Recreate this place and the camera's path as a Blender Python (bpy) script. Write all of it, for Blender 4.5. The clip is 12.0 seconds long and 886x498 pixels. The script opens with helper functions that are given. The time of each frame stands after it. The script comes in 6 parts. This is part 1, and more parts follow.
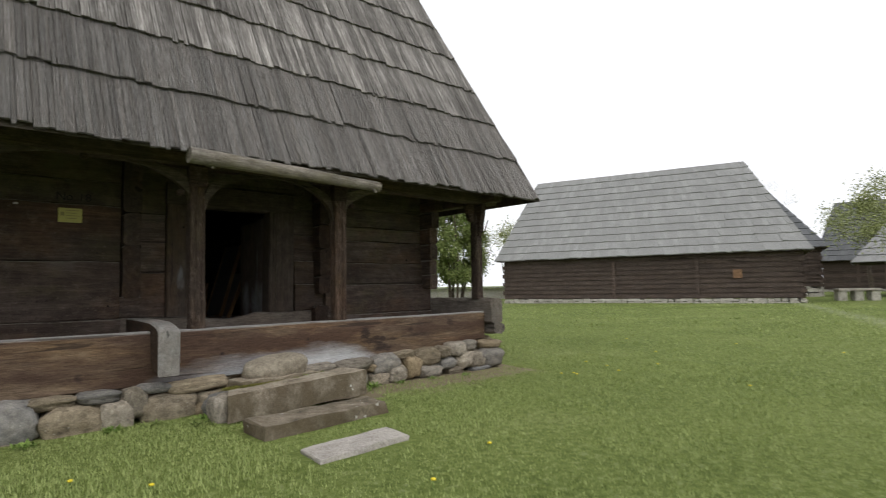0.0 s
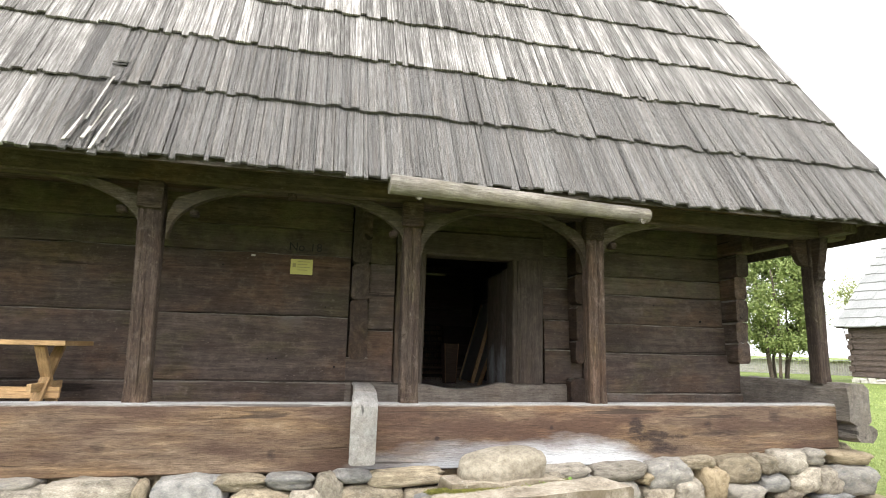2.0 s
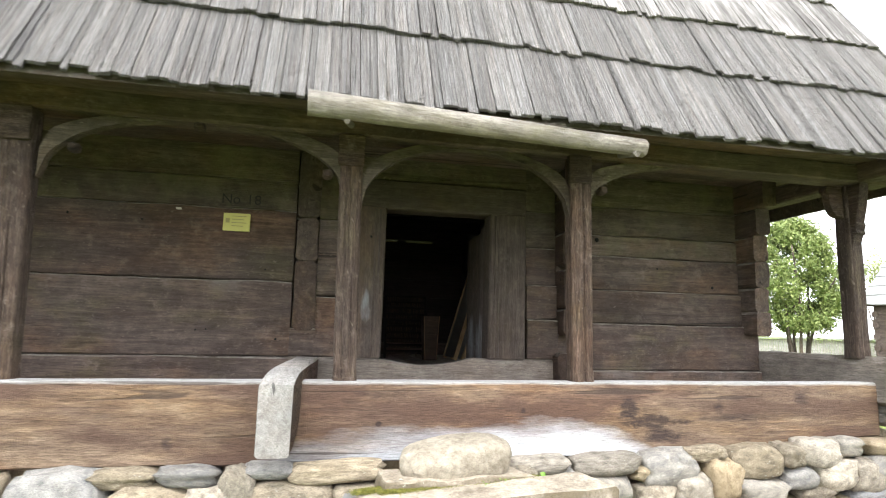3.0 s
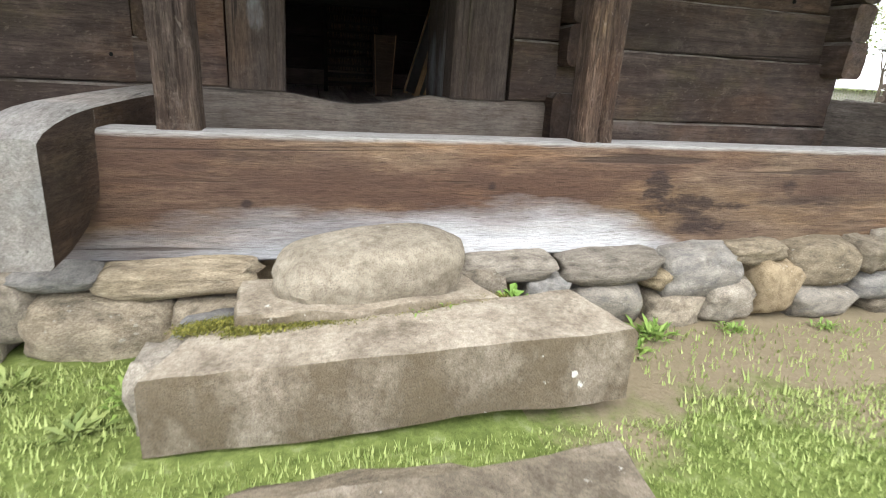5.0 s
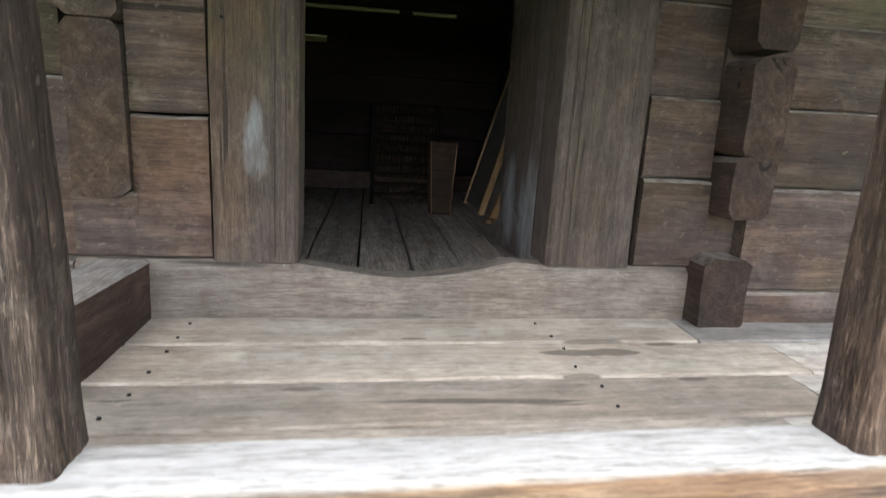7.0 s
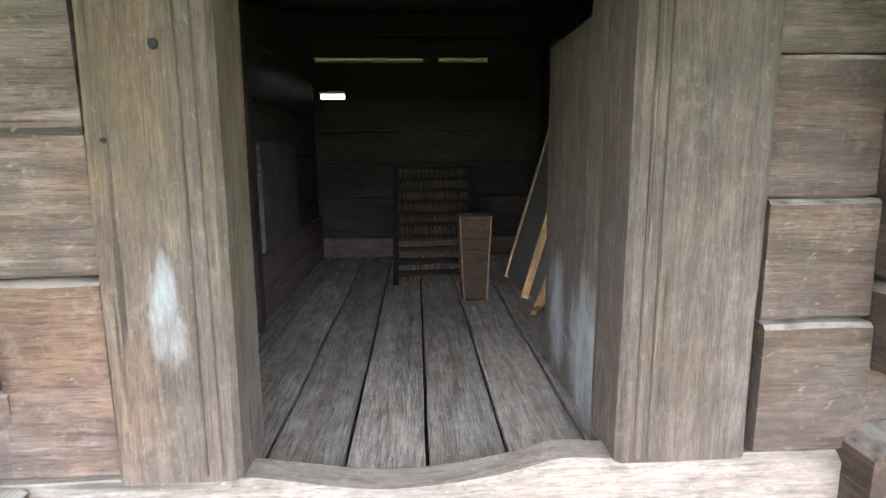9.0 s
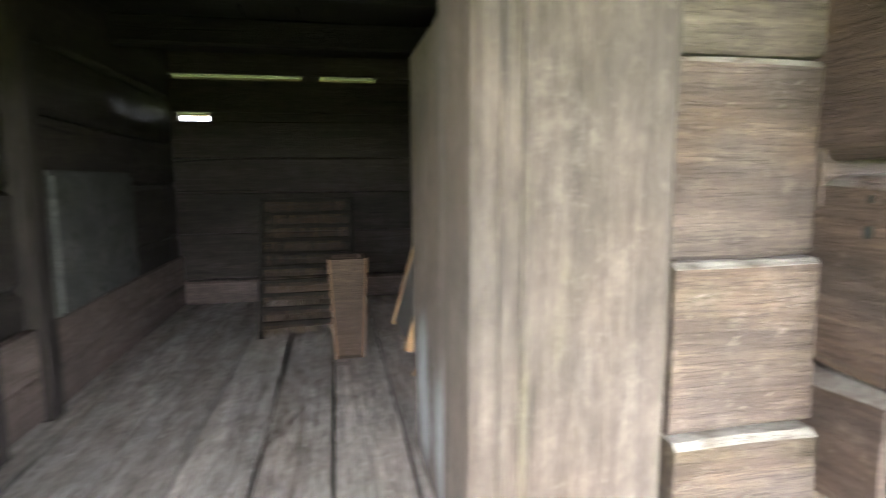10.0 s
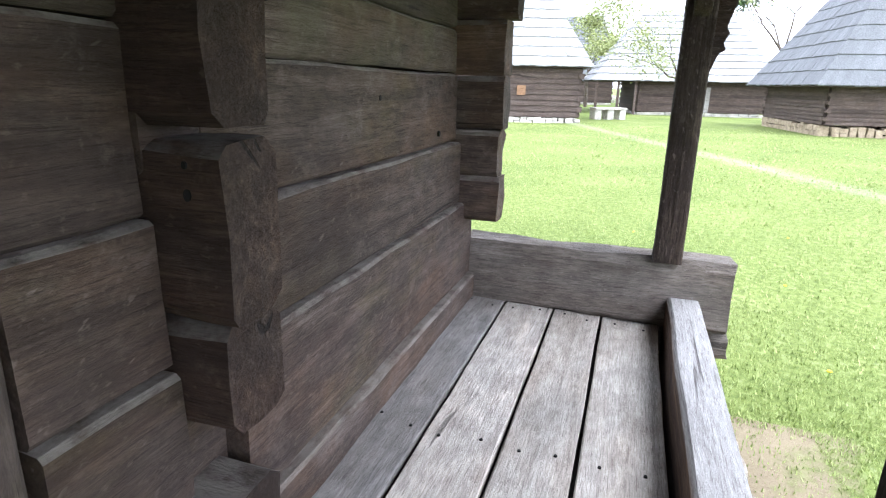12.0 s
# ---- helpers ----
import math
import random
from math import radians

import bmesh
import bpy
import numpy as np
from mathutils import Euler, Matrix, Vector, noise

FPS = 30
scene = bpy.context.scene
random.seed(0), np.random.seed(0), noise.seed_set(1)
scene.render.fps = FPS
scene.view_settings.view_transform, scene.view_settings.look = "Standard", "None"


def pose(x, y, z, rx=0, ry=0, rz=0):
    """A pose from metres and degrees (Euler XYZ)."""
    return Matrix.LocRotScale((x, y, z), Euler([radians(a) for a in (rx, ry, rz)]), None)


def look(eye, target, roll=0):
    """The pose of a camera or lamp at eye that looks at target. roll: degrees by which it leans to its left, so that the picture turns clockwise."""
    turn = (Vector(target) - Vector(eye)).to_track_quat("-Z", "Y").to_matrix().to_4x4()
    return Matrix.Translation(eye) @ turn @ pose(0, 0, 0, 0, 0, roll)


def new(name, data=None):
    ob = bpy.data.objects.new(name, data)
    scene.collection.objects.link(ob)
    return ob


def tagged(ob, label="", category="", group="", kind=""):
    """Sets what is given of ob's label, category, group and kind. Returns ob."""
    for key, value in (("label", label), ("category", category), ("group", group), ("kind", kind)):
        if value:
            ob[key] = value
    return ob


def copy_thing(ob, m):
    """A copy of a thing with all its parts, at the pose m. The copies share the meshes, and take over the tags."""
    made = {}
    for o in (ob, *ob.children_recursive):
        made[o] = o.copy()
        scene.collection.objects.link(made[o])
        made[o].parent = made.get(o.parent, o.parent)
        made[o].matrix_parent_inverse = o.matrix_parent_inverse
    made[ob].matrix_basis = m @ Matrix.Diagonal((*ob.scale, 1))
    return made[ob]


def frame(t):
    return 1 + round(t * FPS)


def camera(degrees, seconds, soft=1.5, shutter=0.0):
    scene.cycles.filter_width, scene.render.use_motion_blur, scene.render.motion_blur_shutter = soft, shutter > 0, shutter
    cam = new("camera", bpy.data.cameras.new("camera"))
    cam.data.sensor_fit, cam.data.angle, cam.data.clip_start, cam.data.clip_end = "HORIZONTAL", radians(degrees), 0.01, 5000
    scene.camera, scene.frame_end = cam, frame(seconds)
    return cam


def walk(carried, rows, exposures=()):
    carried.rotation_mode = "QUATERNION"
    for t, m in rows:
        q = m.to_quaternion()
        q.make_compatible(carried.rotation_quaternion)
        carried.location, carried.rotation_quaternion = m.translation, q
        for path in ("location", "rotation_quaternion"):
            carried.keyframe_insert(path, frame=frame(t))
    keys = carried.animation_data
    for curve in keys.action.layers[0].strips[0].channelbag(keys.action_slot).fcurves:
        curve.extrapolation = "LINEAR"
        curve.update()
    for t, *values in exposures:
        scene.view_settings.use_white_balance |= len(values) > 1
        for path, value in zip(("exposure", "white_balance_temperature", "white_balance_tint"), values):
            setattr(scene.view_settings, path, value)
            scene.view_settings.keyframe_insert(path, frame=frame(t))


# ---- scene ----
cam = camera(76.5, 12.0, 1.0, 0.3)
PATH = [
    (0, (-0.136, -0.648, 1.405), (1.212, 0.823, 1.539), -1.0),
    (0.5, (0.181, -0.179, 1.35), (1.271, 1.489, 1.525), -0.4),
    (1, (0.548, 0.324, 1.401), (1.225, 2.195, 1.607), 1.0),
    (1.5, (0.92, 0.641, 1.491), (1.435, 2.55, 1.793), 1.5),
    (2, (1.35, 0.973, 1.485), (1.801, 2.89, 1.831), 1.4),
    (2.5, (1.77, 1.459, 1.412), (2.181, 3.389, 1.74), 1.7),
    (3, (2.191, 1.959, 1.367), (2.593, 3.898, 1.648), 1.3),
    (3.5, (2.575, 2.486, 1.245), (2.974, 4.441, 1.379), 1.4),
    (3.7, (2.759, 2.679, 1.216), (3.133, 4.639, 1.09), 1.3),
    (5.3, (2.968, 4.136, 1.302), (3.452, 5.97, 0.672), 3.6),
    (5.5, (3.014, 4.323, 1.307), (3.465, 6.17, 0.688), 3.1),
    (6, (3.12, 4.812, 1.395), (3.522, 6.682, 0.812), 2.8),
    (6.5, (3.137, 5.178, 1.424), (3.47, 7.082, 0.913), 2.3),
    (6.7, (3.105, 5.355, 1.517), (3.414, 7.265, 1.032), 2.6),
    (7, (3.085, 5.517, 1.688), (3.386, 7.449, 1.27), 3.0),
    (8.8, (3.312, 6.364, 2.015), (3.453, 8.327, 1.658), -1.2),
    (9, (3.355, 6.478, 2.054), (3.473, 8.446, 1.718), -0.6),
    (9.5, (3.408, 6.65, 2.116), (3.53, 8.619, 1.785), -1.3),
    (10, (3.756, 7.104, 2.085), (4.156, 9.048, 1.837), -0.5),
    (10.2, (3.872, 7.124, 2.114), (4.635, 8.958, 1.88), 0.3),
    (10.5, (3.94, 7.172, 2.186), (5.137, 8.757, 1.946), 2.1),
    (11, (3.875, 7.129, 2.176), (5.52, 8.221, 1.856), 2.2),
    (11.2, (3.864, 7.134, 2.17), (5.6, 8.047, 1.78), 2.2),
    (11.5, (3.848, 7.102, 2.179), (5.64, 7.844, 1.692), 1.9),
    (11.7, (3.837, 7.094, 2.2), (5.642, 7.769, 1.668), 1.8),
    (12, (3.842, 7.111, 2.224), (5.664, 7.713, 1.661), 1.2),
]
EXPOSURE = [(0, 0.05, 6500, 10), (0.5, 0.2, 6500, 10), (1, 0.95, 6500, 10), (1.5, 1.55, 6500, 10), (2, 1.75, 6450, 10), (3, 2.2, 6250, 10), (3.6, 2.4, 6100, 10), (5.3, 1.4, 6350, 10), (5.5, 1.3, 6350, 10), (6, 1.6, 6050, 10), (6.5, 1.9, 5950, 10), (7, 2.6, 6100, 10), (8.8, 4.15, 5900, 10), (9, 4.4, 5900, 10), (9.5, 4.9, 5900, 10), (10, 5.3, 6150, 10), (10.5, 4.85, 6250, 10), (11, 3.85, 6000, 11), (11.5, 2.95, 5550, 14), (12, 2.25, 5650, 14)]
walk(cam, [(t, look(eye, target, roll)) for t, eye, target, roll in PATH], EXPOSURE)

# ---- light ----
world = bpy.data.worlds.new("overcast_sky")
scene.world = world
world.use_nodes = True
wn, wl = world.node_tree.nodes, world.node_tree.links
wn.clear()
sky = wn.new("ShaderNodeTexSky")
sky.sky_type = "NISHITA"
sky.sun_disc = False
sky.sun_elevation, sky.sun_rotation = radians(58), radians(200)
sky.dust_density, sky.air_density = 6.0, 1.0
pale = wn.new("ShaderNodeHueSaturation")
pale.inputs["Saturation"].default_value = 0.12
flat = wn.new("ShaderNodeMix")
flat.data_type = "RGBA"
flat.inputs[0].default_value = 0.75
flat.inputs[7].default_value = (13.0, 13.2, 13.6, 1)
bg = wn.new("ShaderNodeBackground")
bg.inputs["Strength"].default_value = 0.1
wo = wn.new("ShaderNodeOutputWorld")
wl.new(sky.outputs[0], pale.inputs["Color"])
wl.new(pale.outputs[0], flat.inputs[6])
wl.new(flat.outputs[2], bg.inputs["Color"])
wl.new(bg.outputs[0], wo.inputs["Surface"])
sun = new("sun", bpy.data.lights.new("sun", "SUN"))
sun.data.energy, sun.data.angle, sun.data.color = 0.7, radians(35), (1.0, 0.97, 0.92)
sun.matrix_world = look((2, -14, 24), (4, 6, 0))


# ---- materials ----
def nodes_of(name):
    m = bpy.data.materials.new(name)
    m.use_nodes = True
    nt = m.node_tree
    return m, nt, nt.nodes["Principled BSDF"]


def mix_col(nt, fac, a, b, mode="MIX"):
    n = nt.nodes.new("ShaderNodeMix")
    n.data_type, n.blend_type = "RGBA", mode
    for sock, v in ((n.inputs[0], fac), (n.inputs[6], a), (n.inputs[7], b)):
        if isinstance(v, bpy.types.NodeSocket):
            nt.links.new(v, sock)
        elif isinstance(v, (int, float)):
            sock.default_value = v
        else:
            sock.default_value = (*v, 1)
    return n.outputs[2]


def calc(nt, op, a, b=0.5, clamp=False):
    n = nt.nodes.new("ShaderNodeMath")
    n.operation, n.use_clamp = op, clamp
    for sock, v in ((n.inputs[0], a), (n.inputs[1], b)):
        if isinstance(v, bpy.types.NodeSocket):
            nt.links.new(v, sock)
        else:
            sock.default_value = v
    return n.outputs[0]


def ramp(nt, fac, stops):
    n = nt.nodes.new("ShaderNodeValToRGB")
    e = n.color_ramp.elements
    while len(e) < len(stops):
        e.new(0.5)
    for k, (p, c) in zip(e, stops):
        k.position = p
        k.color = (*c, 1) if isinstance(c, tuple) else (c, c, c, 1)
    nt.links.new(fac, n.inputs[0])
    return n.outputs[0]


def coords(nt, scale=(1, 1, 1), shuffle=True, world_space=False):
    """Object coordinates, shifted at random from piece to piece."""
    if world_space:
        out = nt.nodes.new("ShaderNodeNewGeometry").outputs["Position"]
    else:
        out = nt.nodes.new("ShaderNodeTexCoord").outputs["Object"]
    mp = nt.nodes.new("ShaderNodeMapping")
    mp.inputs["Scale"].default_value = scale
    nt.links.new(out, mp.inputs["Vector"])
    if shuffle:
        info = nt.nodes.new("ShaderNodeObjectInfo")
        k = calc(nt, "MULTIPLY", info.outputs["Random"], 37.0)
        comb = nt.nodes.new("ShaderNodeCombineXYZ")
        for i in range(3):
            nt.links.new(k, comb.inputs[i])
        nt.links.new(comb.outputs[0], mp.inputs["Location"])
    return mp.outputs[0]


def tex(nt, vec, scale, detail=5.0, rough=0.6, distort=0.0):
    n = nt.nodes.new("ShaderNodeTexNoise")
    n.inputs["Scale"].default_value, n.inputs["Detail"].default_value = scale, detail
    n.inputs["Roughness"].default_value, n.inputs["Distortion"].default_value = rough, distort
    nt.links.new(vec, n.inputs["Vector"])
    return n.outputs["Fac"]


def bump(nt, bsdf, height, strength=0.4, dist=0.01, prev=None):
    n = nt.nodes.new("ShaderNodeBump")
    n.inputs["Strength"].default_value, n.inputs["Distance"].default_value = strength, dist
    nt.links.new(height, n.inputs["Height"])
    if prev is not None:
        nt.links.new(prev, n.inputs["Normal"])
    nt.links.new(n.outputs[0], bsdf.inputs["Normal"])
    return n.outputs[0]


def wood(name, dark, mid, light, grain=26.0, relief=0.5, rough=0.85, moss=None, shuffle=True, stain=0.5, streak=0.5, tint=0.0, dust=0.0):
    """Weathered timber with its grain along the piece's own x axis."""
    m, nt, b = nodes_of(name)
    g = tex(nt, coords(nt, (0.07, 1, 1), shuffle), grain * 0.8, 9, 0.78, 0.7)
    fine = ramp(nt, tex(nt, coords(nt, (0.10, 1, 1), shuffle), grain * 4, 6, 0.78), [(0.45, 0.0), (0.57, 1.0)])
    crack = ramp(nt, tex(nt, coords(nt, (0.05, 1, 1), shuffle), 9.0 * grain / 24, 3, 0.5, 0.8), [(0.30, 0.0), (0.33, 1.0)])
    speck = ramp(nt, tex(nt, coords(nt, (0.6, 1, 1), shuffle), grain * 2.6, 3, 0.6), [(0.62, 0.0), (0.72, 1.0)])
    blot = tex(nt, coords(nt, (0.5, 1, 1), shuffle), 1.9, 5, 0.65)
    mott = tex(nt, coords(nt, (0.7, 1, 1), shuffle), 9.0, 8, 0.72)
    tone = tex(nt, coords(nt, (0.35, 1, 1), shuffle), 3.1, 4, 0.6)
    c = ramp(nt, g, [(0.20, dark), (0.5, mid), (0.84, light)])
    c = mix_col(nt, ramp(nt, tone, [(0.40, 0.0), (0.68, 0.6)]), c, mix_col(nt, 1.0, c, (1.10, 0.99, 0.90), "MULTIPLY"))
    c = mix_col(nt, ramp(nt, mott, [(0.34, 0.0), (0.66, 0.85)]), c, mix_col(nt, 1.0, c, (0.52, 0.51, 0.50), "MULTIPLY"))
    c = mix_col(nt, calc(nt, "MULTIPLY", fine, streak), c, mix_col(nt, 1.0, c, (0.5, 0.48, 0.465), "MULTIPLY"))
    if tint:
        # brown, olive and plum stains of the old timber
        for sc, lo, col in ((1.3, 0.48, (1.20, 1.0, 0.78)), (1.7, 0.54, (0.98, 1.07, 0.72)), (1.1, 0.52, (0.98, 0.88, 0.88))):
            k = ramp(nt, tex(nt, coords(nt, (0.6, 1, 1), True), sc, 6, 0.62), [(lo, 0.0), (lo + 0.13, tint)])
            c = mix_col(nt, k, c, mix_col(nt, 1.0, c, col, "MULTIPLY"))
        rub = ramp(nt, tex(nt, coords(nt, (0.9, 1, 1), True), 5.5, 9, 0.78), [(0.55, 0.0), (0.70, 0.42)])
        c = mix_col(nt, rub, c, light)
        # slanting tool scratches
        mp = nt.nodes.new("ShaderNodeMapping")
        mp.inputs["Scale"].default_value = (0.10, 1, 1)
        turn = nt.nodes.new("ShaderNodeMapping")
        turn.inputs["Rotation"].default_value = (0.0, 0.42, 0.42)
        nt.links.new(coords(nt, (1, 1, 1), True), turn.inputs["Vector"])
        nt.links.new(turn.outputs[0], mp.inputs["Vector"])
        cut = calc(nt, "MULTIPLY", ramp(nt, tex(nt, mp.outputs[0], 42.0, 2, 0.5), [(0.66, 0.0), (0.72, 0.6)]), ramp(nt, blot, [(0.45, 0.0), (0.6, 1.0)]))
        c = mix_col(nt, cut, c, light)
    c = mix_col(nt, calc(nt, "MULTIPLY", calc(nt, "SUBTRACT", 1.0, crack), 0.8), c, tuple(v * 0.4 for v in dark))
    pore = ramp(nt, tex(nt, coords(nt, (0.045, 1, 1), shuffle), grain * 9.0, 3, 0.65, 0.3), [(0.385, 1.0), (0.425, 0.0)])
    c = mix_col(nt, calc(nt, "MULTIPLY", pore, 0.55), c, mix_col(nt, 1.0, c, (0.42, 0.39, 0.37), "MULTIPLY"))
    c = mix_col(nt, calc(nt, "MULTIPLY", speck, 0.3), c, light)
    c = mix_col(nt, calc(nt, "MULTIPLY", ramp(nt, blot, [(0.42, 0.0), (0.62, 1.0)]), stain), c, dark)
    info = nt.nodes.new("ShaderNodeObjectInfo")
    hs = nt.nodes.new("ShaderNodeHueSaturation")
    nt.links.new(c, hs.inputs["Color"])
    nt.links.new(calc(nt, "ADD", calc(nt, "MULTIPLY", info.outputs["Random"], 0.45), 0.78), hs.inputs["Value"])
    c = hs.outputs[0]
    if dust:
        # pale dust and wear on upward arrises
        sepn = nt.nodes.new("ShaderNodeSeparateXYZ")
        nt.links.new(nt.nodes.new("ShaderNodeNewGeometry").outputs["Normal"], sepn.inputs[0])
        k = calc(nt, "MULTIPLY", ramp(nt, sepn.outputs["Z"], [(0.18, 0.0), (0.55, 1.0)]), ramp(nt, mott, [(0.36, 0.0), (0.58, 1.0)]))
        c = mix_col(nt, calc(nt, "MULTIPLY", k, dust), c, (0.245, 0.222, 0.192))
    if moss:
        # olive blotches, spread over the timber by noise
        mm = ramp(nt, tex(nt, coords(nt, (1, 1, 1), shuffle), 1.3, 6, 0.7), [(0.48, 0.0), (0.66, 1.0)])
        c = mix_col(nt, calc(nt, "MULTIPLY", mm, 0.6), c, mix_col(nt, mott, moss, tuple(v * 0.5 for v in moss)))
    nt.links.new(c, b.inputs["Base Color"])
    b.inputs["Roughness"].default_value = rough
    b.inputs["Specular IOR Level"].default_value = 0.25
    h = calc(nt, "ADD", calc(nt, "ADD", g, calc(nt, "MULTIPLY", fine, -0.3)), calc(nt, "MULTIPLY", mott, 0.7))
    h = calc(nt, "ADD", calc(nt, "ADD", h, calc(nt, "MULTIPLY", crack, 0.8)), calc(nt, "MULTIPLY", pore, -0.35))
    bump(nt, b, h, relief, 0.012)
    return m


def stone(name, a, bcol, c3, lichen=0.3, scale=5.0, riser=0.0, mixed=False):
    m, nt, b = nodes_of(name)
    n1 = tex(nt, coords(nt), scale, 8, 0.65, 0.3)
    n2 = tex(nt, coords(nt), scale * 9, 4, 0.7)
    c = ramp(nt, n1, [(0.3, a), (0.5, bcol), (0.72, c3)])
    c = mix_col(nt, ramp(nt, n2, [(0.35, 0.0), (0.7, 0.75)]), c, mix_col(nt, 1.0, c, (0.42, 0.40, 0.38), "MULTIPLY"))
    info = nt.nodes.new("ShaderNodeObjectInfo")
    hs = nt.nodes.new("ShaderNodeHueSaturation")
    nt.links.new(c, hs.inputs["Color"])
    nt.links.new(calc(nt, "ADD", calc(nt, "MULTIPLY", info.outputs["Random"], 0.6 if mixed else 0.1), 0.72 if mixed else 0.95), hs.inputs["Value"])
    nt.links.new(calc(nt, "ADD", calc(nt, "MULTIPLY", calc(nt, "FRACT", calc(nt, "MULTIPLY", info.outputs["Random"], 17.3)), 0.8 if mixed else 0.1), 0.75 if mixed else 1.0), hs.inputs["Saturation"])
    c = hs.outputs[0]
    if mixed:
        pick = calc(nt, "FRACT", calc(nt, "MULTIPLY", info.outputs["Random"], 53.7))
        c = mix_col(nt, calc(nt, "MULTIPLY", calc(nt, "LESS_THAN", pick, 0.12), 0.42), c, mix_col(nt, n1, (0.10, 0.12, 0.15), (0.30, 0.33, 0.37)))
        c = mix_col(nt, calc(nt, "MULTIPLY", calc(nt, "GREATER_THAN", pick, 0.84), 0.45), c, mix_col(nt, n1, (0.20, 0.14, 0.07), (0.50, 0.38, 0.22)))
        veil = ramp(nt, tex(nt, coords(nt), 2.4, 6, 0.7, 0.5), [(0.50, 0.0), (0.60, 0.55)])
        c = mix_col(nt, veil, c, mix_col(nt, 1.0, c, (0.62, 0.60, 0.56), "MULTIPLY"))
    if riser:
        # brown earth and algae on the upright faces, with their side shade painted in
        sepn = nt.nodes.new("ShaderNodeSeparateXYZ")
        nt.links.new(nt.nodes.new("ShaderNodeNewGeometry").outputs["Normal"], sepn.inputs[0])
        grime_shade = tex(nt, coords(nt, (1, 1, 0.6)), 3.2, 7, 0.7)
        k = calc(nt, "MULTIPLY", ramp(nt, sepn.outputs["Z"], [(0.25, 1.0), (0.75, 0.12)]), ramp(nt, grime_shade, [(0.32, 0.35), (0.52, 1.0)]))
        c = mix_col(nt, calc(nt, "MULTIPLY", k, riser), c, mix_col(nt, grime_shade, (0.035, 0.028, 0.018), (0.15, 0.115, 0.065)))
    if lichen:
        v = nt.nodes.new("ShaderNodeTexVoronoi")
        v.inputs["Scale"].default_value = 9.0
        nt.links.new(coords(nt), v.inputs["Vector"])
        where = ramp(nt, tex(nt, coords(nt), 1.9, 3, 0.5), [(0.46, 0.22), (0.62, 0.0)])
        edge = calc(nt, "ADD", calc(nt, "ADD", v.outputs["Distance"], where), calc(nt, "MULTIPLY", calc(nt, "SUBTRACT", n2, 0.5), 0.45))
        spots = ramp(nt, edge, [(0.16, 1.0), (0.20, 0.0)])
        c = mix_col(nt, calc(nt, "MULTIPLY", spots, lichen), c, (0.62, 0.62, 0.56))
    nt.links.new(c, b.inputs["Base Color"])
    b.inputs["Roughness"].default_value = 0.9
    b.inputs["Specular IOR Level"].default_value = 0.25
    n3 = tex(nt, coords(nt, world_space=True, shuffle=False), 150.0, 4, 0.7)
    c = mix_col(nt, ramp(nt, n3, [(0.42, 0.0), (0.60, 0.55)]), c, mix_col(nt, 1.0, c, (1.35, 1.33, 1.30), "MULTIPLY"))
    grit = ramp(nt, n3, [(0.37, 0.5), (0.44, 0.0)])
    c = mix_col(nt, grit, c, mix_col(nt, 1.0, c, (0.55, 0.53, 0.5), "MULTIPLY"))
    nt.links.new(c, b.inputs["Base Color"])
    bump(nt, b, calc(nt, "ADD", calc(nt, "ADD", n1, calc(nt, "MULTIPLY", n2, 0.5)), calc(nt, "MULTIPLY", n3, 0.5)), 1.0, 0.020)
    return m


def plain(name, col, rough=0.8, noise_scale=8.0, amount=0.35, metal=0.0):
    m, nt, b = nodes_of(name)
    n1 = tex(nt, coords(nt), noise_scale, 6, 0.65)
    c = mix_col(nt, calc(nt, "MULTIPLY", n1, amount * 2), col, tuple(v * 0.45 for v in col))
    nt.links.new(c, b.inputs["Base Color"])
    b.inputs["Roughness"].default_value, b.inputs["Metallic"].default_value = rough, metal
    bump(nt, b, n1, 0.2, 0.005)
    return m


def island_wood(name, dark, mid, light, axis_scale, grain=20.0, relief=0.5, spread=0.7):
    """Shakes joined in one mesh: tone changes from piece to piece."""
    m, nt, b = nodes_of(name)
    geo = nt.nodes.new("ShaderNodeNewGeometry")
    rnd = geo.outputs["Random Per Island"]
    mp = nt.nodes.new("ShaderNodeMapping")
    mp.inputs["Scale"].default_value = axis_scale
    nt.links.new(geo.outputs["Position"], mp.inputs["Vector"])
    comb = nt.nodes.new("ShaderNodeCombineXYZ")
    for i in range(3):
        nt.links.new(calc(nt, "MULTIPLY", rnd, 41.0), comb.inputs[i])
    nt.links.new(comb.outputs[0], mp.inputs["Location"])
    g = tex(nt, mp.outputs[0], grain, 6, 0.7, 0.2)
    big = tex(nt, coords(nt, (1, 1, 1), False, True), 0.8, 5, 0.6)
    c = ramp(nt, g, [(0.30, dark), (0.5, mid), (0.72, light)])
    hs = nt.nodes.new("ShaderNodeHueSaturation")
    nt.links.new(c, hs.inputs["Color"])
    nt.links.new(calc(nt, "ADD", calc(nt, "MULTIPLY", calc(nt, "POWER", rnd, 2.2), spread), 0.74), hs.inputs["Value"])
    c = mix_col(nt, calc(nt, "MULTIPLY", ramp(nt, big, [(0.4, 0.0), (0.65, 1.0)]), 0.4), hs.outputs[0], dark)
    nt.links.new(c, b.inputs["Base Color"])
    b.inputs["Roughness"].default_value = 0.9
    b.inputs["Specular IOR Level"].default_value = 0.2
    bump(nt, b, g, relief, 0.015)
    return m


